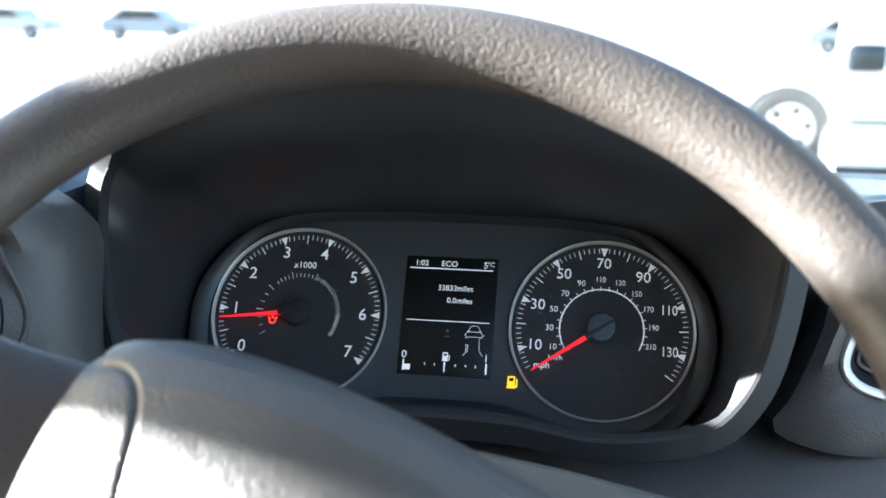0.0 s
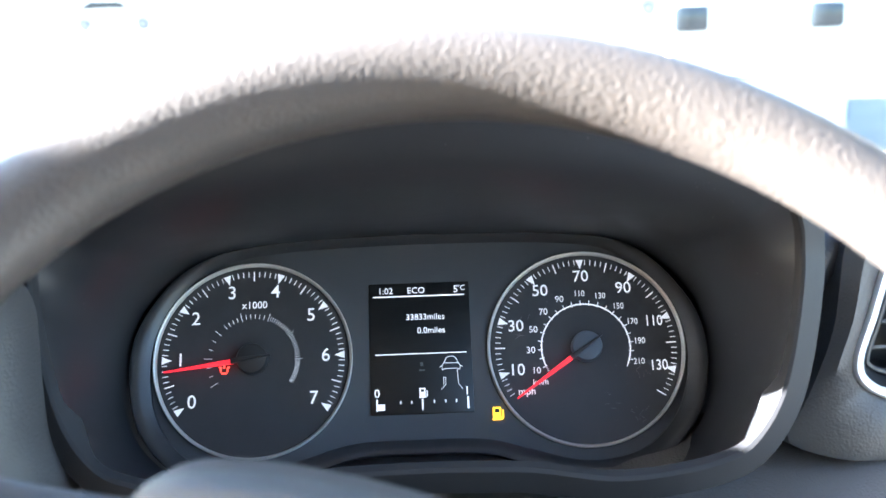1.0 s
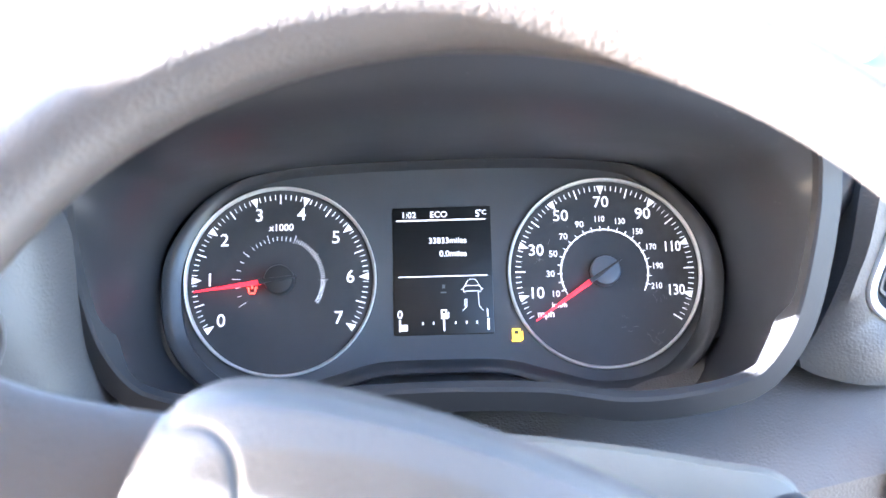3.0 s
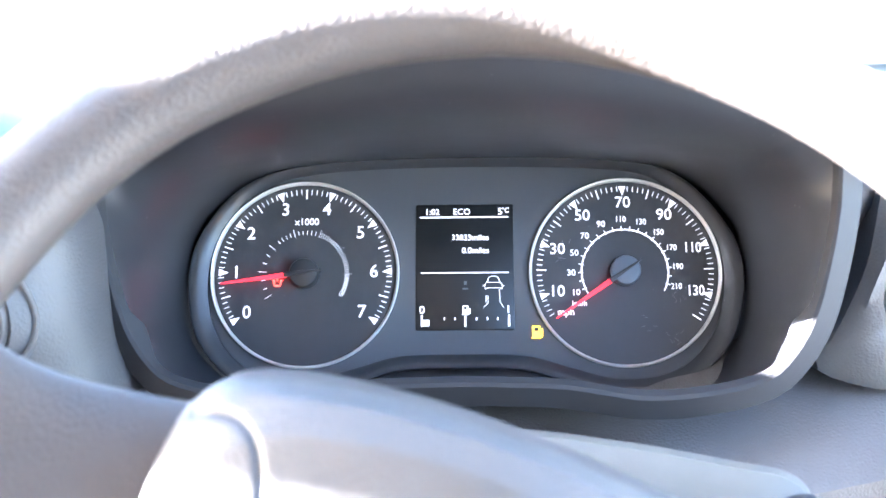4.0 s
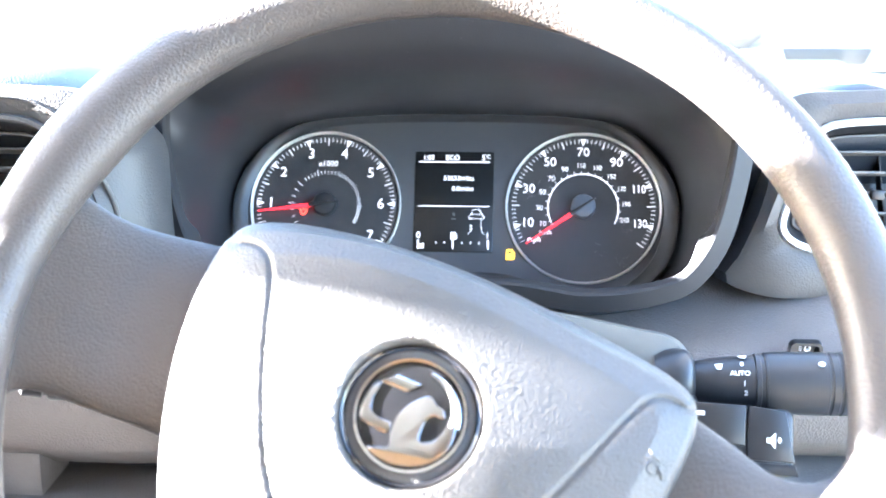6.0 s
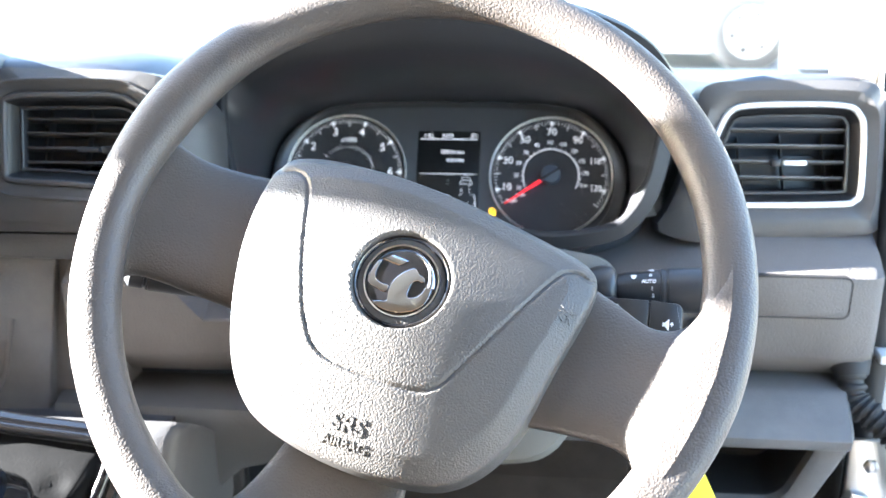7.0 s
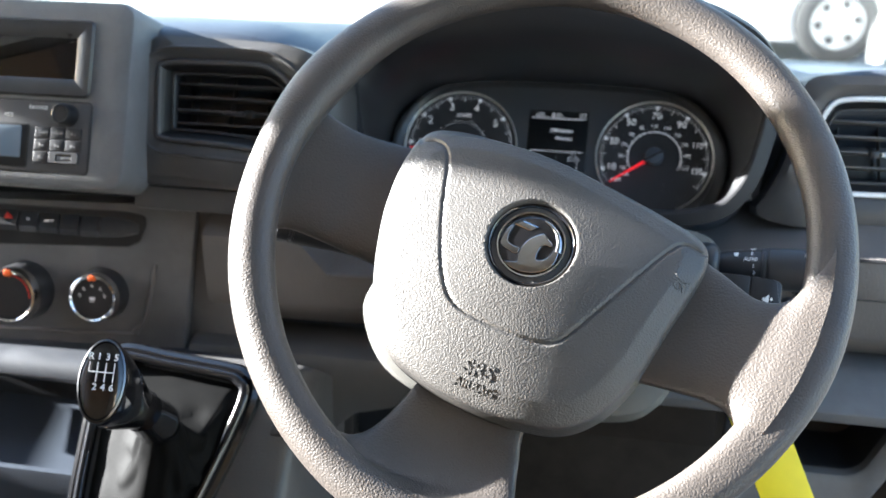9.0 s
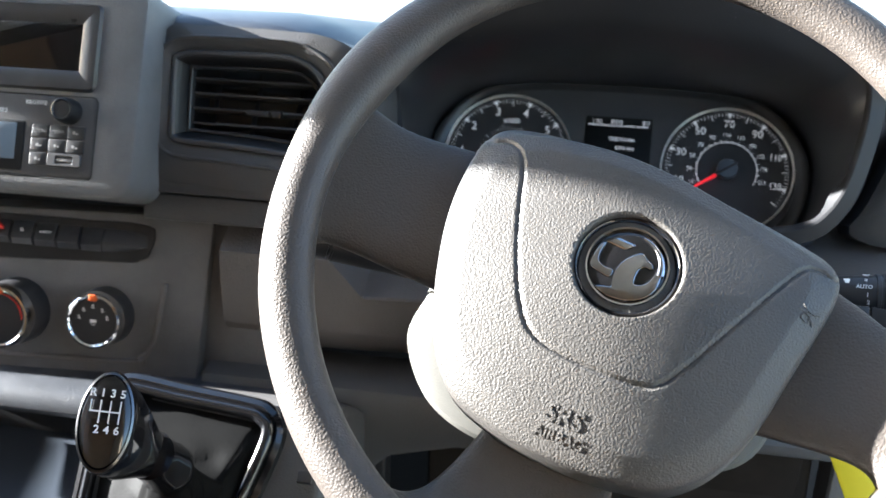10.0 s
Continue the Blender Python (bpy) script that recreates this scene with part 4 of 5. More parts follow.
# Centre vent's ring, slats and tab take darker colours to stand for shade.
air_vent("air_vent", face_frame(-0.270, 0.358, 1.657, 14),
         [(-0.062, 0.050), (-0.066, 0.0), (-0.066, -0.055), (-0.03, -0.062), (0.06, -0.066), (0.110, -0.066), (0.107, -0.035), (0.104, 0.0), (0.098, 0.026), (0.080, 0.044), (0.058, 0.0515), (0.034, 0.0535), (-0.03, 0.0545)],
         [(-0.0555, -0.022), (-0.0535, -0.029), (-0.046, -0.0325), (0.0, -0.0345), (0.055, -0.0385), (0.074, -0.036), (0.080, -0.024), (0.076, -0.006), (0.062, 0.020), (0.050, 0.031), (0.034, 0.0365), (0.0, 0.0370), (-0.042, 0.0360), (-0.0525, 0.0325), (-0.0555, 0.026)],
         lambda p: 1.1 * max(0.0, p.x - 0.082), 0.008, True, DASH, "dark grey pod round the centre vent")


def build_pod_end():
    m = axes((0.3440, 0.4385, 1.640), (0.55, 0.83, 0.0), (0.0, 0.19, 0.98))
    edge = rounded(0.011, 0.066, 0.005)
    part("end_slot", rings([on(m, grow(edge, 0.002), -0.002), on(m, grow(edge, 0.0012), 0.0014), on(m, edge, 0.0012), on(m, grow(edge, -0.001), -0.008)], cap=(False, True)), STALK, DASHBOARD, "narrow side window demister slot")


build_pod_end()


def build_lower():
    # strip under the centre vent
    m = face_frame(-0.270, 0.346, 1.592, 10)
    part("vent_sill", slab(m, rounded(0.150, 0.016, 0.003, cx=0.0, cy=0.004), -0.03, 0.003, 0.002), DASH, DASHBOARD)
    part("vent_sill", slab(m, rounded(0.152, 0.020, 0.003, cx=0.0, cy=-0.015), -0.03, 0.0, 0.002), DASH, DASHBOARD)
    # knee panel behind the wheel
    loops = []
    for x in (-0.292, -0.286, -0.20, -0.175, -0.12, 0.0, 0.10, 0.13, 0.15, 0.168, 0.185, 0.22, 0.25, 0.30, 0.335, 0.343):
        w = min(max((x + 0.2) / 0.36, 0), 1)
        dy = 0.036 * w
        e = 0.022 if x == -0.292 else (0.006 if x == 0.343 else 0.0)
        d = 0.012 if x < -0.19 else 0.004 + 0.037 * (1 - min(max((x - 0.10) / 0.15, 0), 1))
        loops.append([Vector((x, y + dy + e, z)) for y, z in ((0.42, 1.588 - d), (0.385, 1.580 - d), (0.360, 1.571 - d), (0.342, 1.559 - d), (0.343, 1.52), (0.346, 1.490), (0.350, 1.484), (0.372, 1.464), (0.39, 1.455), (0.46, 1.455), (0.46, 1.588 - d))])
    part("knee_panel", rings(loops), DASH_LOW, DASHBOARD, "grained dark grey knee panel")
    q = face_frame(0.281, 0.3755, 1.540, -4)
    edge = rounded(0.074, 0.034, 0.006)
    part("fuse_cover", frame_ring(q, grow(edge, 0.0004), grow(edge, -0.0009), -0.004, 0.0006, 0.0002), BLACK, DASHBOARD, "thin joint of the fuse cover")
    part("fuse_cover", slab(q, grow(edge, -0.001), -0.004, 0.0004, 0.0003), DASH_LOW, DASHBOARD)
    # ledge and open pocket below
    led = []
    for x in (0.09, 0.12, 0.20, 0.30, 0.324, 0.328):
        e = 0.01 if x in (0.328,) else 0.0
        led.append([Vector((x, y + e, z)) for y, z in ((0.45, 1.462), (0.385, 1.461), (0.380, 1.459), (0.352, 1.436), (0.350, 1.433), (0.351, 1.426), (0.354, 1.423), (0.45, 1.420))])
    part("ledge", rings(led), CONSOLE, DASHBOARD)
    pk = face_frame(0.255, 0.372, 1.375, -6)
    outer = [Vector((p.x + (0.45 * (p.y - 0.045) if p.x > 0 else 0.0), p.y)) for p in rounded(0.150, 0.110, 0.012, cx=0.0, cy=-0.005)]
    inner = [Vector((p.x + (0.40 * (p.y - 0.042) if p.x > 0 else 0.0), p.y)) for p in rounded(0.100, 0.056, (0.008, 0.014, 0.014, 0.014), 5, 0.0, 0.014)]
    part("pocket", rings([on(pk, outer, -0.04), on(pk, outer, -0.002), on(pk, grow(outer, -0.002), 0.0), on(pk, grow(inner, 0.004), 0.0), on(pk, inner, -0.003), on(pk, grow(inner, -0.002), -0.012)], cap=(False, False)), CONSOLE, DASHBOARD, "open storage pocket")
    # Recess set to black: its shade is put into the colour.
    part("pocket_inside", rings([on(pk, grow(inner, -0.002), -0.010), on(pk, grow(inner, -0.003), -0.012), on(pk, grow(inner, -0.004), -0.09)], cap=(False, True)), BLACK, DASHBOARD, "inside of the pocket, shade in its colour")
    # Boxes added in near black to hold the space below in shade.
    part("underdash_shade_box", box(pose(0.295, 0.46, 1.33), 0.11, 0.05, 0.20, 0.01), VOID, DASHBOARD)
    part("underdash_shade_box", box(pose(0.02, 0.44, 1.36), 0.30, 0.12, 0.20, 0.01), VOID, DASHBOARD)
    part("underdash_shade_box", box(pose(0.06, 0.385, 1.395) @ Matrix.Rotation(radians(14), 4, "X"), 0.20, 0.02, 0.06, 0.004), VOID, DASHBOARD)


build_lower()


def build_light_switch():
    m = face_frame(0.2155, 0.3735, 1.5410, -4)
    top = thing("light_switch", "black recessed headlamp level switch with a white lamp symbol", "switch", at=m.translation)
    r = Matrix.Translation(-m.translation) @ m
    out = rounded(0.0172, 0.036, 0.003)
    part("frame", rings([on(r, grow(out, 0.001), -0.003), on(r, grow(out, 0.0005), 0.0018), on(r, grow(out, -0.0012), 0.0018), on(r, grow(out, -0.0022), -0.004)], cap=(False, True)), BLACK, top)
    part("roller", tube([r @ Vector((-0.0045, -0.003, -0.002)), r @ Vector((0.0045, -0.003, -0.002))], 0.0065, 20), STALK, top)
    part("roller_band", tube([r @ Vector((-0.0035, -0.0005, 0.0005)), r @ Vector((0.0035, -0.0005, 0.0005))], 0.0044, 16), CAPG, top, "grey roller band")
    part("roller_band", tube([r @ Vector((-0.0035, -0.0065, 0.0005)), r @ Vector((0.0035, -0.0065, 0.0005))], 0.0044, 16), CAPG, top, "grey roller band")
    part("printed_symbol", frame_ring(r, circle(0.0021, 16, 0.0012, 0.0135), circle(0.0014, 16, 0.0012, 0.0135), -0.004, -0.0015, 0.0002), WHITEP, top, "white lamp symbol")
    part("printed_symbol", flat(r, [bar(-0.0034, 0.0119, -0.0018, 0.0124), bar(-0.0034, 0.0132, -0.0018, 0.0137), bar(-0.0034, 0.0145, -0.0018, 0.0150)], -0.002), WHITEP, top)
    b = face_frame(0.2060, 0.3745, 1.513, -4)
    rb = Matrix.Translation(-m.translation) @ b
    part("round_button", lathe(rb, [(0.0075, -0.004), (0.0075, 0.001), (0.0066, 0.0016), (0.0062, 0.0008), (0.001, 0.0012)], 28), STALK, top)
    part("printed_symbol", frame_ring(rb, circle(0.0030, 16, 0.001, 0), circle(0.0022, 16, 0.001, 0), 0.001, 0.0016, 0.0001), WHITEP, top)


build_light_switch()

# ---- centre console ----
GEAR_M = face_frame(-0.265, 0.207, 1.400, 38)


def build_console():
    top = thing("centre_console", "dark grey plastic centre console with buttons, heater knobs and tray", "console", at=(-0.455, 0.36, 1.2))
    inv = Matrix.Translation((0.455, -0.36, -1.2))
    # housing that carries the radio
    m = inv @ face_frame(-0.455, 0.322, 1.667, 20)
    out = rounded(0.243, 0.150, 0.013, 8)
    loops = [on(m, grow(out, 0.001), -0.07), on(m, grow(out, 0.002), -0.025), on(m, grow(out, 0.002), -0.006), on(m, grow(out, 0.0005), -0.0015), on(m, grow(out, -0.002), 0.0), on(m, rounded(0.205, 0.112, 0.004, 8), 0.0)]
    part("housing", rings(loops), GRIME, top, "grey grained radio housing")
    # knob panel
    p = inv @ face_frame(-0.455, 0.333, 1.503, 11, 5)
    pan = [Vector(q) for q in ((-0.161, -0.065), (0.149, -0.065), (0.161, 0.065), (-0.161, 0.065))]
    part("heater_panel", slab(p, pan, -0.05, 0.0, 0.003), CONSOLE, top, "dark grey heater panel")
    line = [p @ Vector((*q, 0.0004)) for q in ((-0.13, -0.052), (0.085, -0.052), (0.104, -0.048), (0.113, -0.038), (0.119, -0.012), (0.123, 0.012))]
    part("pressed_line", tube(smooth_loop(line, 40, False), 0.0023, 8), DASH_LOW, top, "raised contour line")
    slot = curve2([(-0.15, 0.058), (0.06, 0.058), (0.107, 0.056), (0.115, 0.050), (0.112, 0.038), (0.104, 0.029), (0.07, 0.026), (-0.15, 0.026)], 90)
    part("button_tray", slab(p, slot, -0.01, 0.0018, 0.001), BLACK, top)
    for k in range(8):
        x0, dy = -0.0621 + 0.0184 * k, -0.0007 * k
        face = rings([[p @ Vector((x0 + e * 0.0082, y + dy, z)) for y, z in ((0.0570, 0.0), (0.0570, 0.0020), (0.0562, 0.0030), (0.0462, 0.0088), (0.0446, 0.0092), (0.0436, 0.0084), (0.0405, 0.0072), (0.0395, 0.0062), (0.0392, 0.0))] for e in (-1.0, -0.93, 0.93, 1.0)])
        b = part("button", face, BUTTON, top)
        tip = p @ pose(x0, 0.0512 + dy, 0.0062) @ Matrix.Rotation(radians(30), 4, "X")
        if k == 3:
            part("hazard_symbol", slab(tip, [Vector((-0.0055, -0.0035)), Vector((0.0055, -0.0035)), Vector((0.0, 0.0050))], -0.001, 0.0012, 0.0002), RED, b, "red hazard triangle")
        if k == 4:
            part("printed_symbol", flat(tip, [bar(-0.0016, -0.0030, 0.0016, 0.0004), bar(-0.0011, 0.0004, -0.0006, 0.0022), bar(0.0006, 0.0004, 0.0011, 0.0022), bar(-0.0011, 0.0018, 0.0011, 0.0023)], 0.0012), WHITEP, b, "small white padlock")
        if k == 5:
            part("printed_symbol", flat(tip, [bar(-0.0045, -0.0006, -0.0010, 0.0006), bar(-0.0012, -0.0016, 0.0006, 0.0016), bar(0.0012, 0.0006, 0.0050, 0.0012), bar(0.0012, -0.0010, 0.0040, -0.0004)], 0.0012), WHITEP, b, "small white car mark")
    part("button_blank", rings([[p @ Vector((x, y - 0.0050, z)) for y, z in ((0.0570 - g, 0.0), (0.0570 - g, 0.0022), (0.0470 - g * 0.5, h), (0.0440, h), (0.0400 + g, h * 0.7), (0.0392 + g, 0.0))] for x, g, h in ((0.0760, 0.0, 0.0092), (0.0850, 0.0, 0.0092), (0.0950, 0.001, 0.0080), (0.1040, 0.0030, 0.0050), (0.1090, 0.0050, 0.0020))]), BUTTON, top, "plain wedge beside the buttons")
    # trim panel beside
    s = inv @ face_frame(-0.270, 0.356, 1.505, 8)
    part("side_panel", slab(s, rounded(0.072, 0.128, 0.003, cx=-0.015), -0.04, -0.002, 0.002), CONSOLE, top)
    # ledge and tray
    led = []
    for x in (-0.62, -0.40, -0.26, -0.22, -0.20):
        led.append([inv @ Vector((x, y, z)) for y, z in ((0.36, 1.443), (0.318, 1.442), (0.300, 1.439), (0.291, 1.432), (0.289, 1.424), (0.294, 1.418), (0.36, 1.414))])
    part("ledge", rings(led), LEDGE, top)
    low = []
    for x, b in ((-0.30, 0.0), (-0.20, 0.0), (-0.15, 0.045), (-0.10, 0.058), (-0.05, 0.060), (0.00, 0.060)):
        low.append([inv @ Vector((x, y, z)) for y, z in ((0.39, 1.452), (0.345, 1.452), (0.334, 1.448), (0.330, 1.440), (0.331, 1.36 + b), (0.336, 1.350 + b), (0.39, 1.345 + b))])
    part("lower_panel", rings(low), DASH, top, "plain grey panel under the knee panel")
    # sloping plinth that carries the gear lever
    pl = inv @ GEAR_M
    skin = []
    for x, d in ((-0.076, 0.006), (-0.072, 0.001), (-0.04, 0.0), (0.06, 0.0), (0.084, 0.0), (0.090, 0.002), (0.094, 0.008), (0.096, 0.03)):
        skin.append([pl @ Vector((x, y, z - d)) for y, z in ((-0.15, -0.003), (0.04, -0.003), (0.080, -0.004), (0.090, -0.008), (0.096, -0.018), (0.10, -0.05), (0.10, -0.12), (-0.15, -0.12))])
    part("gear_plinth", rings(skin), DASH, top, "grained plinth round the gear lever")
    part("blank_cover", slab(pl, rounded(0.010, 0.008, 0.001, cx=0.080, cy=0.040), -0.006, 0.0, 0.0006), BUTTON, top)
    part("tray_back", box(inv @ pose(-0.42, 0.375, 1.33), 0.52, 0.02, 0.20, 0.004), BLACK, top)
    tray = rings([[inv @ Vector((x, y, z)) for y, z in ((0.37, 1.362), (0.350, 1.356), (0.265, 1.350), (0.252, 1.353), (0.246, 1.362), (0.240, 1.362), (0.236, 1.345), (0.238, 1.25), (0.37, 1.25))] for x in (-0.66, -0.365)])
    part("tray", tray, DASH_TOP, top, "open storage tray")
    return top


build_console()


def build_radio():
    o = Vector((-0.455, 0.322, 1.667))
    top = thing("car_radio", "grey and black car radio with display, knob and keys", "radio", at=o)
    m = Matrix.Translation(-o) @ face_frame(-0.455, 0.322, 1.667, 20)
    fr = rounded(0.178, 0.060, 0.004, cy=0.0285)
    part("display_frame", rings([on(m, grow(fr, 0.0015), 0.001), on(m, fr, 0.0035), on(m, grow(fr, -0.004), 0.0035), on(m, grow(fr, -0.012), 0.002), on(m, grow(fr, -0.0135), 0.001)], cap=(False, False)), BUTTON, top, "bevelled display frame")
    part("screen", slab(m, grow(fr, -0.0125), -0.002, 0.0012, 0.0004), GLOSS, top, "switched off gloss black screen")
    un = rounded(0.184, 0.058, 0.004, cy=-0.036)
    m = m @ pose(0, 0, -0.0030)
    part("body", slab(m, un, -0.01, 0.004, 0.0015), DASH, top, "dark grey radio fascia")
    part("groove", frame_ring(m, grow(un, 0.0012), grow(un, -0.0002), 0.0005, 0.0036, 0.0003), BLACK, top)
    part("lcd", slab(m, rounded(0.098, 0.036, 0.002, cx=-0.010, cy=-0.044), 0.003, 0.0048, 0.0006), SCREEN, top, "grey liquid crystal display")
    lcd = material("lcd_pane", (0.16, 0.20, 0.24), 0.2, coat=0.4)
    part("lcd_pane", slab(m, rounded(0.080, 0.026, 0.001, cx=-0.007, cy=-0.041), 0.0045, 0.0052, 0.0002), lcd, top)
    part("display_text", text_bm("R2", 0.0075, m @ pose(0.004, -0.043, 0.0054), 0.0001), WHITEP, top, "pale figures")
    part("printed_word", text_bm("BROWSE", 0.0042, m @ pose(0.046, -0.0125, 0.0042), 0.0001), WHITEP, top, "small white word")
    part("printed_word", text_bm("MP3", 0.0046, m @ pose(0.020, -0.0195, 0.0042), 0.0001), WHITEP, top, "small white word")
    k = m @ pose(0.0725, -0.0175, 0.004)
    knob = part("knob", lathe(k, [(0.0092, 0.0), (0.0088, 0.010), (0.0080, 0.0125), (0.0070, 0.0130), (0.0060, 0.0118), (0.0005, 0.0118)], 32), BLACK, top, "round black volume knob")
    for r in range(3):
        for c in range(3):
            w, x0, y0 = 0.0134, 0.0515 + 0.0138 * c, -0.0325 - 0.0100 * r
            if r == 2 and c == 1:
                continue
            if r == 2 and c == 2:
                part("usb_socket", frame_ring(m, rounded(0.026, 0.0095, 0.002, cx=0.0720, cy=y0), rounded(0.013, 0.005, 0.001, cx=0.0720, cy=y0), 0.003, 0.0062, 0.0006), STALK, top, "usb socket")
                part("usb_tongue", slab(m, rounded(0.012, 0.0022, 0.0004, cx=0.0720, cy=y0), 0.003, 0.0056, 0.0003), FAINT, top)
                continue
            b = part("key", slab(m, rounded(w, 0.0096, 0.0012, cx=x0, cy=y0), 0.003, 0.0052, 0.0006), BUTTON, top)
            if r == 0 and c < 2:
                part("printed_word", text_bm(("RADIO", "MEDIA")[c], 0.0034, m @ pose(x0, y0, 0.0054), 0.0001), FAINT, b, "small pale word")
            else:
                part("printed_mark", flat(m, [bar(x0 - 0.0022, y0 - 0.0010, x0 - 0.0004, y0 + 0.0010), bar(x0 + 0.0004, y0 - 0.0012, x0 + 0.0020, y0 - 0.0002)], 0.0055), FAINT, b, "small pale print")
    return top


build_radio()


def heater_knob(x, z, depth, symbols, size):
    p = face_frame(-0.455, 0.333, 1.503, 11, 5)
    base = p @ pose(x + 0.455, (z - 1.503) / math.cos(radians(11)), 0)
    o = base.translation.copy()
    top = thing("heater_knob", "round black heater knob with a chrome ring and white symbols", "knob", "heater knobs", at=o)
    m = Matrix.Translation(-o) @ base @ Matrix.Diagonal((size, size, 1, 1))
    part("skirt", lathe(m, [(0.0275, -0.002), (0.0270, 0.004), (0.0262, depth * 0.6), (0.0250, depth * 0.8)], 48), STALK, top)
    part("chrome_ring", lathe(m, [(0.0256, depth * 0.70), (0.0254, depth - 0.001), (0.0246, depth + 0.0014), (0.0230, depth + 0.0020), (0.0216, depth + 0.0010), (0.0208, depth - 0.003)], 56, cap=(False, False)), CHROME, top, "chrome ring")
    f = part("face", lathe(m, [(0.0212, depth - 0.004), (0.0210, depth - 0.001), (0.015, depth - 0.0006), (0.0005, depth - 0.0004)], 48), STALK, top)
    part("pointer", slab(m, rounded(0.007, 0.006, 0.001, cy=0.0215), depth - 0.004, depth + 0.0024, 0.0008), ORANGE, top, "orange pointer")
    if symbols:
        for a in (-75, -40, 0, 40, 75):
            q = polar(0.0135, a)
            part("printed_symbol", flat(m, [bar(q.x - 0.0018, q.y - 0.0016, q.x + 0.0018, q.y - 0.0010), bar(q.x - 0.0006, q.y - 0.0010, q.x + 0.0006, q.y + 0.0018), bar(q.x - 0.0016, q.y + 0.0006, q.x - 0.0010, q.y + 0.0018)], depth + 0.0003), WHITEP, f, "small white air symbol")
        part("printed_symbol", flat(m, [bar(-0.003, -0.0015, 0.003, 0.0015), bar(-0.002, -0.0035, 0.002, -0.0028)], depth + 0.0003), WHITEP, f)
    else:
        arc = [m @ Vector((*polar(0.0195, a), depth)) for a in range(5, 100, 8)]
        part("printed_symbol", tube(arc, 0.0006, 6), RED, f, "red warm air arc")
    return top


heater_knob(-0.379, 1.487, 0.024, True, 0.84)
heater_knob(-0.450, 1.487, 0.032, False, 0.95)


def build_gear():
    o = Vector((-0.262, 0.255, 1.36))
    top = thing("gear_lever", "black gear lever with chrome edged knob and leather boot", "gear lever", at=o)
    inv = Matrix.Translation(-o)
    head = Vector((-0.2834, 0.155, 1.5006))
    foot = Vector((-0.2835, 0.215, 1.4415))
    # knob: a flat printed cap that faces the driver, an egg behind it
    m = inv @ axes(head, (0.975, 0.20, -0.10), (0.20, 0.55, 0.81))
    n = 56

    def oval(w, h, z, dx=0.0, dy=0.0):
        return [m @ Vector((dx + 0.80 * w * math.cos(a), dy + h * math.sin(a), z)) for a in (2 * math.pi * i / n for i in range(n))]

    axis = m.to_3x3().inverted() @ (foot - head)
    body = [oval(0.0205, 0.0285, -0.002)]
    for f, w, h in ((0.08, 0.0212, 0.0295), (0.22, 0.0218, 0.0290), (0.42, 0.0200, 0.0245), (0.62, 0.0172, 0.0195), (0.80, 0.0150, 0.0160), (0.92, 0.0135, 0.0140)):
        body.append(oval(w, h, axis.z * f, axis.x * f, axis.y * f))
    knob = part("knob", rings(body), GLOSS, top, "egg-shaped black knob")
    edge = rings([oval(0.0212, 0.0300, -0.0035), oval(0.0216, 0.0304, -0.001), oval(0.0206, 0.0294, 0.0022), oval(0.0190, 0.0278, 0.0030), oval(0.0182, 0.0270, 0.0015)], cap=(False, False))
    part("chrome_edge", edge, SMOKED, knob, "chrome edge of the cap")
    part("cap", rings([oval(0.0186, 0.0274, 0.001), oval(0.0180, 0.0267, 0.0024), oval(0.014, 0.0215, 0.0042), oval(0.008, 0.012, 0.0050), oval(0.001, 0.0015, 0.0052)]), GLOSS, knob, "gloss black cap")
    pr = bmesh.new()
    for i, ch in enumerate("R135"):
        text_bm(ch, 0.0066, m @ pose(-0.0088 + 0.0058 * i, 0.0165, 0.0047), 0.0003, bold=0.00012, bm=pr)
    for i, ch in enumerate("246"):
        text_bm(ch, 0.0066, m @ pose(-0.0036 + 0.0058 * i, -0.0048, 0.0053), 0.0003, bold=0.00012, bm=pr)
    part("printed_numbers", pr, WHITEP, knob, "white printed shift numbers")
    gate = flat(m, [bar(-0.0092, 0.0053, 0.0086, 0.0063), bar(-0.0093, 0.0058, -0.0084, 0.0125)] + [bar(x - 0.00045, -0.0010, x + 0.00045, 0.0125) for x in (-0.0032, 0.0026, 0.0084)], 0.0057)
    part("printed_gate", gate, WHITEP, knob, "white printed shift pattern")
    up = (head - foot).normalized()
    low = foot - up * 0.075 + Vector((0, 0.0, -0.02))
    part("collar", tube([inv @ (foot - up * z) for z in (-0.012, 0.0, 0.016, 0.024, 0.034)], [0.0165, 0.0158, 0.0180, 0.0180, 0.0150], 32), GLOSS, top, "gloss black collar")
    part("rod", tube([inv @ (foot - up * 0.02), inv @ low], 0.007, 12), STEEL, top)
    # leather boot with folds inside a raised frame
    fr = face_frame(-0.292, 0.260, 1.363, 38)
    base2 = curve2([(0.052, 0.070), (0.046, 0.080), (0.034, 0.0835), (-0.02, 0.088), (-0.060, 0.092), (-0.072, 0.086), (-0.0745, 0.070), (-0.0735, 0.02), (-0.0715, -0.03), (-0.066, -0.060), (-0.050, -0.072), (-0.02, -0.075), (0.004, -0.070), (0.016, -0.055), (0.030, -0.012), (0.044, 0.034)], 110)
    loops = []
    c1 = foot - up * 0.026
    for k in range(15):
        f = k / 14
        ring_ = []
        for p in base2:
            q0 = Vector((p.x + 0.012, p.y - 0.01))
            w = fr @ Vector((p.x * (1 - 0.08 * f), p.y * (1 - 0.08 * f), -0.006 + 0.006 * f))
            ang = math.atan2(q0.y, q0.x)
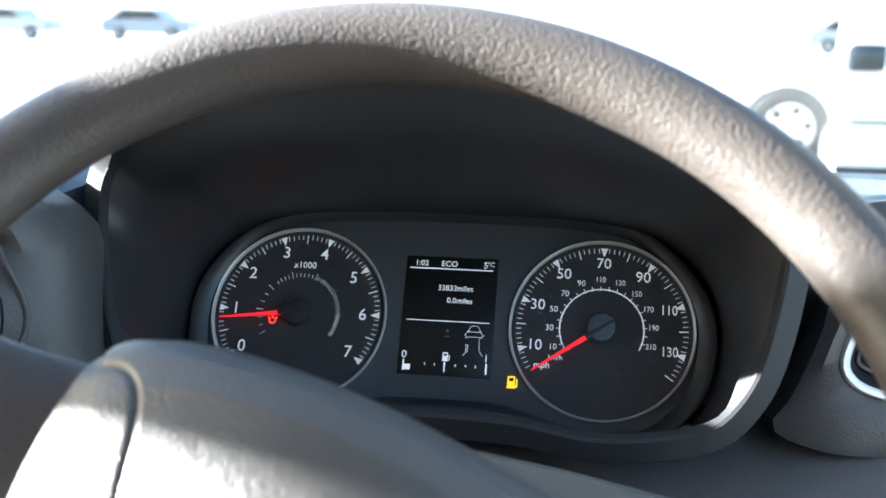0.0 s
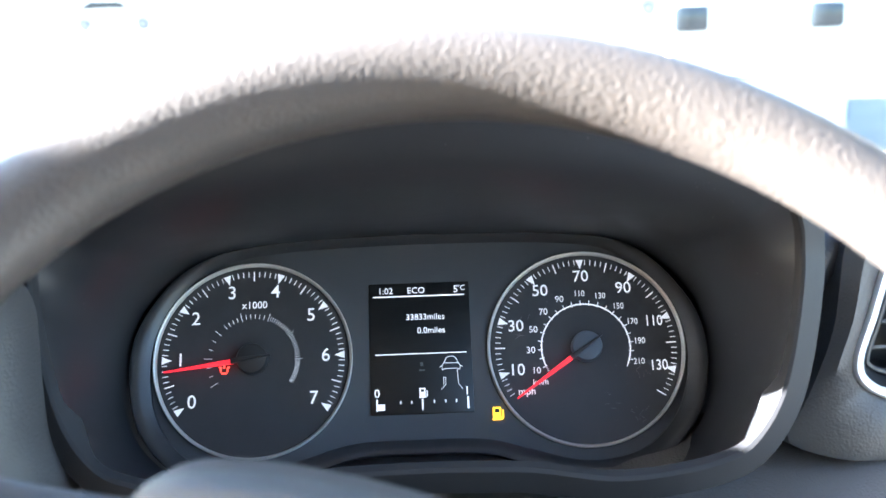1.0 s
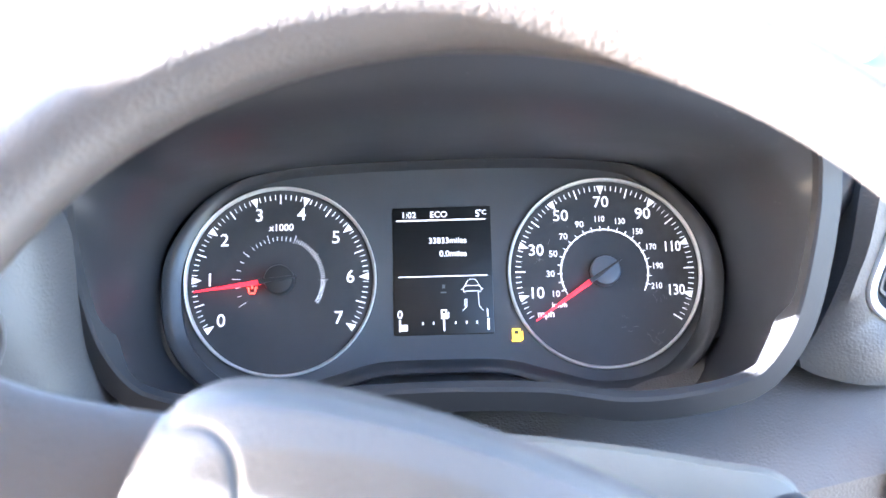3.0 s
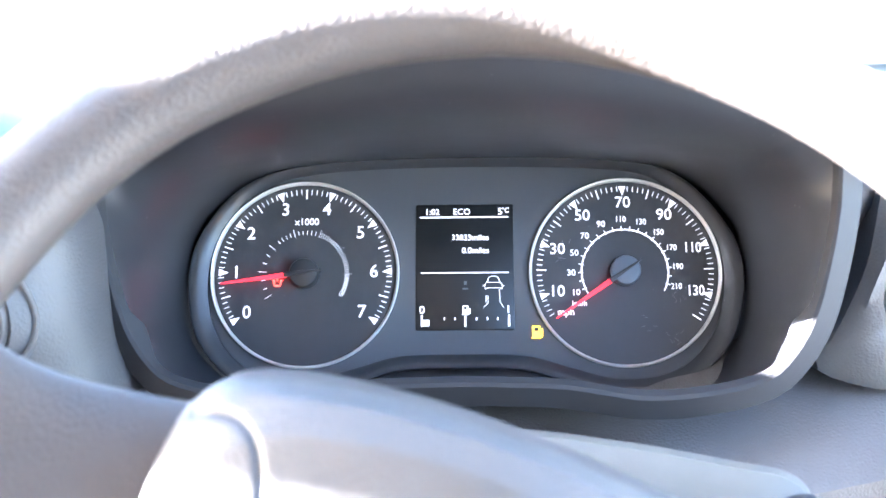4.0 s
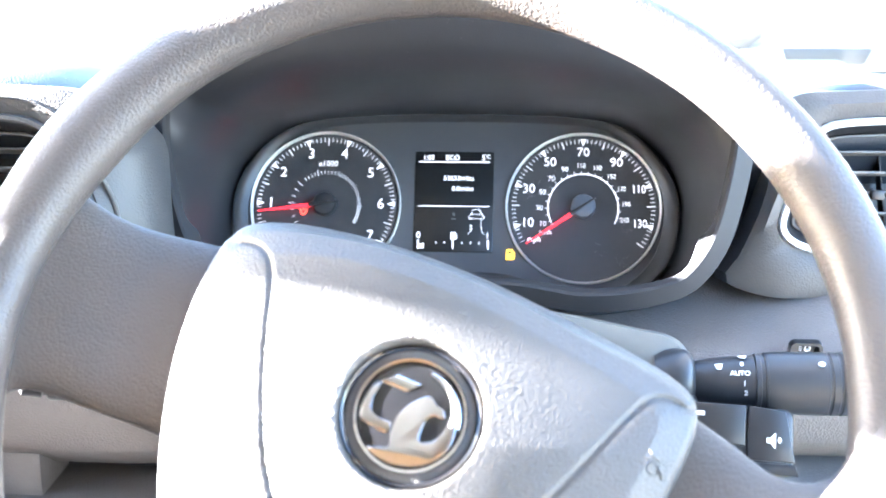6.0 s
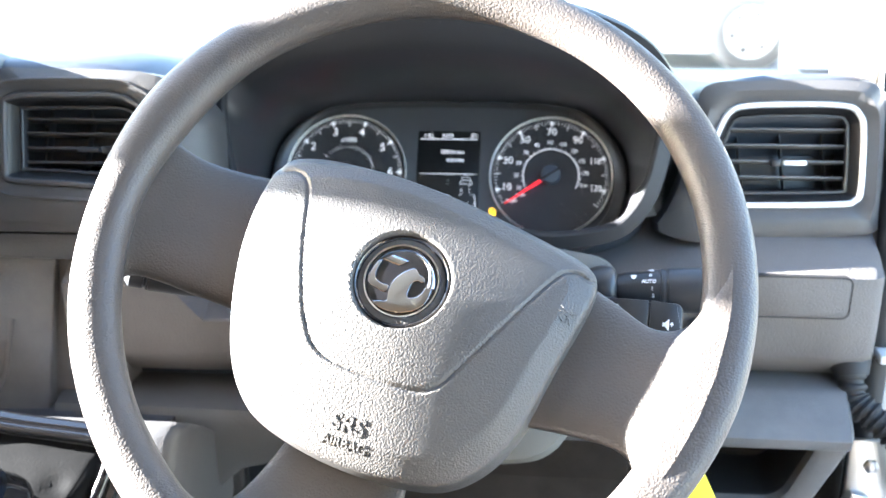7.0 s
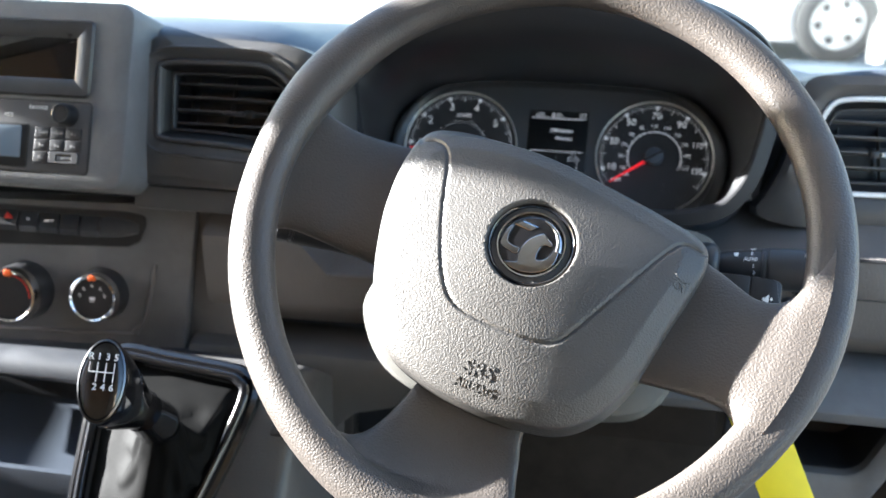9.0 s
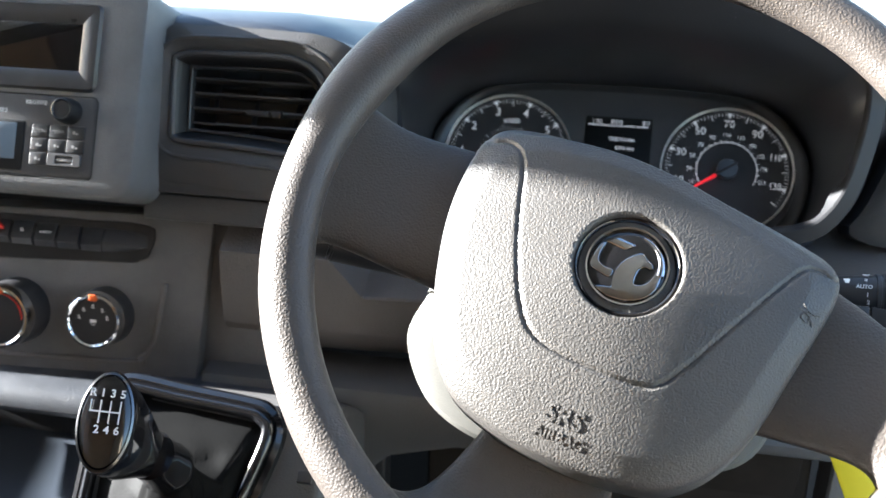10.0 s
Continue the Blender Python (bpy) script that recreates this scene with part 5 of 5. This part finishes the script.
            t0 = c1 + (fr.to_3x3() @ Vector((math.cos(ang), math.sin(ang), 0))) * 0.016
            g = f ** 0.6
            q = w.lerp(t0, g) - Vector((0, 0, 0.030 * math.sin(math.pi * f)))
            fold = 0.008 * math.sin(math.pi * f) * (math.sin(5 * ang + 6 * f) * 0.6 + math.sin(9 * ang - 9 * f) * 0.4)
            q += (q - (fr.translation.lerp(c1, g))).normalized() * fold
            ring_.append(inv @ q)
        loops.append(ring_)
    part("boot", rings(loops, cap=(False, False)), LEATHER, top, "folded black leather boot", smooth=60)
    rim = [inv @ fr @ Vector((*p, 0.003)) for p in grow(base2, 0.002)]
    part("boot_frame", tube(rim + rim[:1], 0.0050, 14, cap=False), GLOSS, top, "raised black frame")
    collar = rings([[inv @ fr @ Vector((*p, z)) for p in grow(base2, g)] for g, z in ((0.003, 0.001), (0.009, 0.003), (0.013, 0.001), (0.015, -0.004))], cap=(False, False))
    part("boot_surround", collar, GLOSS, top, "gloss black surround of the boot")
    near = Vector((0.045, -0.40, 1.82))
    top.location = near + (o - near) * 0.92
    top.scale = (0.92, 0.92, 0.92)


build_gear()


def build_tag():
    o = Vector((0.150, 0.262, 1.490))
    top = thing("key_tag", "bright yellow plastic key tag hanging below the wheel", "key tag", at=o)
    inv = Matrix.Translation(-o)
    m = inv @ axes((0.1935, 0.250, 1.428), (0.90, 0.06, 0.42), (-0.42, 0.05, 0.90))
    part("tag", slab(m, rounded(0.036, 0.120, 0.003, cy=0.022), -0.0008, 0.0008, 0.0004), YELLOW, top)
    part("eyelet", lathe(m @ pose(0.0, -0.030, 0.0006), [(0.0026, 0.0), (0.0026, 0.0006), (0.0005, 0.0006)], 20), BLACK, top, "dark punched hole")
    part("key_ring", tube([inv @ Vector(p) for p in ((0.163, 0.252, 1.505), (0.152, 0.258, 1.513), (0.140, 0.270, 1.516), (0.122, 0.285, 1.52))], 0.0012, 8), STEEL, top, "steel key ring")


build_tag()

# ---- cab shell ----
def prism(name, pts, mat, label, category, kind="structure", bevel=0.0):
    """A solid between two loops of world points."""
    return solid(name, rings(pts), mat, label, category, kind=kind)


CX, HALF = -0.49, 0.915


def pillar(side, name, label, width, depth, trim, foot, top, lean=0.02):
    x = CX + side * HALF
    base, head = Vector((x, foot, 1.50)), Vector((x - side * lean, top, 2.41))
    d = (head - base).normalized()
    n = Vector((0, d.z, -d.y)).normalized()
    s = Vector((side, 0, 0))
    loops = []
    for k in range(9):
        p = base.lerp(head, k / 8)
        ring_ = []
        for i in range(20):
            a = 2 * math.pi * i / 20
            c, t = math.cos(a), math.sin(a)
            ring_.append(p + n * (width / 2) * abs(c) ** 0.6 * (1 if c > 0 else -1) + s * (depth / 2) * abs(t) ** 0.6 * (1 if t > 0 else -1))
        loops.append(ring_)
    return solid(name, rings(loops), trim, label, "pillar", kind="structure")


pillar(-1, "pillar_passenger", "beige trimmed windscreen pillar on the passenger side", 0.111, 0.07, TRIM, 0.8185, -0.0005)
pillar(1, "pillar_driver", "trimmed windscreen pillar beside the driver, shade in its colour", 0.100, 0.085, PILLAR, 0.759, 0.027, 0.160)

L, RX = CX - HALF - 0.02, CX + HALF + 0.02
solid("roof", box(pose(CX, -0.62, 2.46), 1.92, 1.36, 0.08, 0.01), HEADLINER, "pale beige headliner under the cab roof", "ceiling", kind="structure")
solid("bulkhead", box(pose(CX, -1.28, 1.60), 1.92, 0.05, 1.8, 0.01), BOUNCE, "unseen bulkhead behind the seats, orange for warm bounce", "wall", kind="structure")
solid("cab_floor", box(pose(CX, 0.0, 0.74), 1.90, 2.6, 0.06, 0.01), FLOORM, "black rubber cab floor", "floor", kind="structure")
solid("firewall", box(pose(CX, 1.06, 1.18), 1.84, 0.06, 0.86, 0.01), BLACK, "black wall under the windscreen", "wall", kind="structure")
# Unseen door; its top is set to keep sun off most of the tray.
solid("door_passenger", box(pose(L - 0.03, 0.27, 1.212), 0.08, 1.55, 0.906, 0.02), DASH_LOW, "unseen grey door trim on the passenger side, raised to block sun", "door", kind="structure")
# Rear pillars are unseen: widened to cut fill light, warm to bounce sun.
solid("pillar_rear", box(pose(L - 0.02, -0.90, 1.58), 0.08, 0.76, 1.70, 0.02), TRIM, "unseen beige rear pillar on the passenger side, widened to cut light", "pillar", kind="structure")
solid("pillar_rear_driver", box(pose(RX + 0.02, -0.90, 1.58), 0.08, 0.76, 1.70, 0.02), TRIM, "unseen beige rear pillar behind the driver's door, widened to cut light", "pillar", kind="structure")
solid("roof_rail", box(pose(L - 0.01, -0.45, 2.40), 0.08, 1.0, 0.06, 0.015), HEADLINER, "beige roof rail over the passenger door", "trim", kind="structure")
solid("sill_driver", box(pose(RX + 0.02, -0.2, 0.78), 0.10, 1.5, 0.14, 0.02), PAINT, "white painted door sill", "trim", kind="structure")

# windscreen
a, b, c, d = Vector((L + 0.05, 0.86, 1.62)), Vector((RX - 0.05, 0.86, 1.62)), Vector((RX - 0.07, 0.055, 2.42)), Vector((L + 0.07, 0.055, 2.42))
nrm = Vector((0, 0.70, 0.71)) * 0.005
glass = prism("windscreen", [[a, b, c, d], [a + nrm, b + nrm, c + nrm, d + nrm]], GLASS, "clear windscreen glass", "window")
glass.visible_shadow = False


# ---- open driver's door frame: painted body, seal, hinge, wiring ----
def build_door_post():
    o = Vector((0.42, 0.47, 0.9))
    top = thing("door_post", "white painted door post of the open driver's door", "door post", at=o)
    inv = Matrix.Translation(-o)
    prof = [(0.362, 0.52), (0.362, 0.445), (0.368, 0.436), (0.385, 0.434), (0.392, 0.442), (0.394, 0.462), (0.402, 0.470), (0.440, 0.472), (0.450, 0.466), (0.456, 0.450), (0.470, 0.446), (0.50, 0.446), (0.50, 0.56), (0.40, 0.56)]
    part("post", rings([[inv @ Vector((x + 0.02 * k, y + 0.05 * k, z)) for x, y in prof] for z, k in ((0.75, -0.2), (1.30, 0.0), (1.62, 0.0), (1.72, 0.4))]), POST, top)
    seal = [(0.352, 0.424, 1.20), (0.354, 0.420, 1.40), (0.358, 0.424, 1.57), (0.370, 0.490, 1.625), (0.375, 0.505, 1.685), (0.380, 0.505, 1.708), (0.387, 0.500, 1.731), (0.396, 0.490, 1.755), (0.414, 0.475, 1.80), (0.430, 0.42, 1.90)]
    part("door_seal", tube([inv @ p for p in smooth_loop(seal, 60, False)], [0.011] * 24 + [0.011 + 0.011 * min(1, i / 12) for i in range(36)], 14), RUBBER, top, "black rubber door seal")
    strip = [(0.342, 0.505, 1.640), (0.345, 0.500, 1.685), (0.350, 0.500, 1.708), (0.357, 0.495, 1.731), (0.366, 0.485, 1.755), (0.385, 0.47, 1.80), (0.400, 0.42, 1.90)]
    part("seal_edge", tube([inv @ p for p in smooth_loop(strip, 40, False)], 0.0085, 12), TRIM, top, "cream edge of the door seal")
    hinge = part("hinge", box(inv @ pose(0.386, 0.425, 1.567), 0.030, 0.045, 0.030, 0.008), STEEL, top, "bright steel hinge")
    part("hinge_pin", tube([inv @ Vector((0.372, 0.405, 1.548)), inv @ Vector((0.372, 0.405, 1.590))], 0.010, 16), STEEL, hinge)
    part("check_arm", box(inv @ pose(0.375, 0.405, 1.484), 0.05, 0.03, 0.008, 0.002), PAINT, top)
    plate = part("bracket", box(inv @ pose(0.352, 0.392, 1.372), 0.034, 0.006, 0.085, 0.002), STEEL, top, "bare steel bracket")
    for z in (1.392, 1.352):
        part("bolt", lathe(inv @ pose(0.353, 0.389, z, 90), [(0.006, 0), (0.006, 0.003), (0.003, 0.005), (0.001, 0.005)], 6), STEEL, plate)
    part("latch", box(inv @ pose(0.338, 0.388, 1.345) @ Matrix.Rotation(radians(20), 4, "Y"), 0.018, 0.014, 0.05, 0.004), STEEL, top, "worn metal latch")


build_door_post()


def build_bellows():
    path = smooth_loop([(0.330, 0.400, 1.478), (0.333, 0.387, 1.452), (0.348, 0.376, 1.440), (0.366, 0.366, 1.425), (0.378, 0.358, 1.398), (0.390, 0.352, 1.365), (0.410, 0.350, 1.345)], 90, False)
    rad = [0.0105 + (0.0016 if (i // 2) % 2 else -0.0008) for i in range(90)]
    ob = thing("wiring_bellows", "black ribbed rubber bellows of the door wiring", "cable", at=path[0])
    part("bellows", tube([p - path[0] for p in path], rad, 16), RUBBER, ob)
    part("plug", tube([Vector((0, 0.015, 0.012)), Vector((0, 0.0, 0.0)), Vector((0.001, -0.006, -0.010))], [0.016, 0.0165, 0.013], 20), RUBBER, ob)


build_bellows()

# ---- yard outside ----
ground = bmesh.new()
bmesh.ops.create_grid(ground, x_segments=8, y_segments=8, size=400)
solid("ground", ground, GROUNDM, "pale sunlit concrete yard", "ground", kind="structure")


def road_wheel(parent, c, r, w, inv, axis="x"):
    m = inv @ Matrix.Translation(c) @ (Matrix.Rotation(radians(90), 4, "X") if axis == "y" else Matrix.Rotation(radians(90), 4, "Y"))
    tyre = part("tyre", lathe(m, [(r * 0.62, -w / 2), (r * 0.9, -w / 2), (r * 0.98, -w * 0.4), (r, -w * 0.2), (r, w * 0.2), (r * 0.98, w * 0.4), (r * 0.9, w / 2), (r * 0.62, w / 2), (r * 0.6, w * 0.3)], 40, cap=(True, True)), TYRE, parent, "black tyre, arch shade in its colour")
    for s in (-1, 1):
        rim = part("rim", lathe(m @ pose(0, 0, s * w * 0.42, 0 if s > 0 else 180), [(r * 0.64, -0.03), (r * 0.66, 0.02), (r * 0.60, 0.02), (r * 0.54, -0.01), (r * 0.34, 0.0), (r * 0.28, 0.03), (r * 0.1, 0.035)], 36), RIMP, parent, "white steel rim")
        for k in range(6):
            p = polar(r * 0.46, 60 * k + 20)
            part("rim_hole", lathe(m @ pose(p.x, p.y, s * w * 0.42 + s * 0.004, 0 if s > 0 else 180), [(r * 0.115, -0.02), (r * 0.115, 0.006), (r * 0.01, 0.006)], 5), RUBBER, rim, "dark vent hole")


def side_van():
    o = Vector((0.6, 12.3, 0))
    top = thing("white_van", "white van parked across the yard with steel wheels", "van", "parked vehicles", at=o)
    inv = Matrix.Translation(-o)
    prof = [(-3.0, 0.26), (2.33, 0.22), (2.34, 0.34), (2.32, 0.62), (2.26, 0.95), (2.18, 1.2), (1.95, 2.4), (1.8, 2.6), (-3.0, 2.6)]
    part("body", rings([[inv @ Vector((x, y, z)) for x, z in prof] for y in (12.12, 14.2)]), PAINT, top)
    road_wheel(top, Vector((2.36, 12.05, 0.47)), 0.47, 0.26, inv, "y")


side_van()


def front_van():
    o = Vector((3.30, 10.2, 0))
    top = thing("white_van", "white van parked facing, with a dark lower grille", "van", "parked vehicles", at=o)
    inv = Matrix.Translation(-o)
    sec = []
    for y, w, z0, z1 in ((10.0, 0.86, 0.12, 1.50), (10.12, 0.93, 0.12, 1.62), (10.9, 0.94, 0.15, 1.80), (11.7, 0.94, 0.25, 2.3), (14.5, 0.94, 0.25, 2.35)):
        sec.append([inv @ Vector((3.30 + 0.25 * (y - 10.0) + p.x, y, (z0 + z1) / 2 + p.y)) for p in rounded(2 * w, z1 - z0, 0.12)])
    part("body", rings(sec), PAINT, top)
    g = inv @ face_frame(2.89, 9.99, 0.245, 0)
    part("lower_grille", slab(g, [Vector(p) for p in ((-0.46, 0.10), (-0.37, -0.10), (0.37, -0.10), (0.46, 0.10))], 0, 0.02, 0.005), BLACK, top, "dark lower grille")
    part("bumper_joint", slab(g, [Vector(p) for p in ((-0.34, 0.53), (-0.34, 0.50), (1.1, 0.50), (1.1, 0.53))], 0, 0.02, 0.005), BLACK, top, "dark bumper joint")
    for s in (-1, 1):
        part("headlamp", box(inv @ pose(3.30 + s * 0.66, 10.0, 1.36), 0.34, 0.12, 0.26, 0.05), DARKGLASS, top, "clear headlamp")
        road_wheel(top, Vector((3.52 + s * 0.86, 10.9, 0.34)), 0.34, 0.2, inv)
    part("windscreen", box(inv @ pose(3.60, 11.25, 1.95) @ Matrix.Rotation(radians(-40), 4, "X"), 1.7, 0.03, 0.9, 0.01), DARKGLASS, top)


front_van()


def far_car(x, y, mat, label):
    o = Vector((x, y, 0))
    top = thing("parked_car", label, "car", "parked vehicles", at=o)
    i = Matrix.Identity(4)
    prof = [(-2.1, 0.35), (2.1, 0.35), (2.15, 0.7), (1.9, 0.9), (1.0, 0.98), (0.5, 1.42), (-1.1, 1.45), (-1.8, 1.0), (-2.15, 0.9)]
    part("body", rings([[Vector((px, s * w, pz)) for px, pz in prof] for s, w in ((-1, 0.8), (-1, 0.86), (1, 0.86), (1, 0.8))]), mat, top)
    part("side_window", slab(axes((0, -0.865, 0), (1, 0, 0), (0, 0, 1)), [Vector(p) for p in ((-1.5, 1.0), (0.8, 1.0), (0.42, 1.36), (-1.0, 1.38))], 0, 0.01, 0.002), DARKGLASS, top)
    for px in (-1.3, 1.35):
        road_wheel(top, Vector((px, -0.80, 0.31)), 0.31, 0.2, i, "y")


far_car(-20.5, 47.0, CARBLUE, "dark blue car parked far across the yard, colour paled for glare")
far_car(-14.0, 49.0, PAINT, "white car parked far across the yard")
far_car(-27.0, 46.0, CARGREY, "grey car parked far across the yard")
far_car(11.5, 47.0, CARGREY, "grey car parked far beyond the vans")
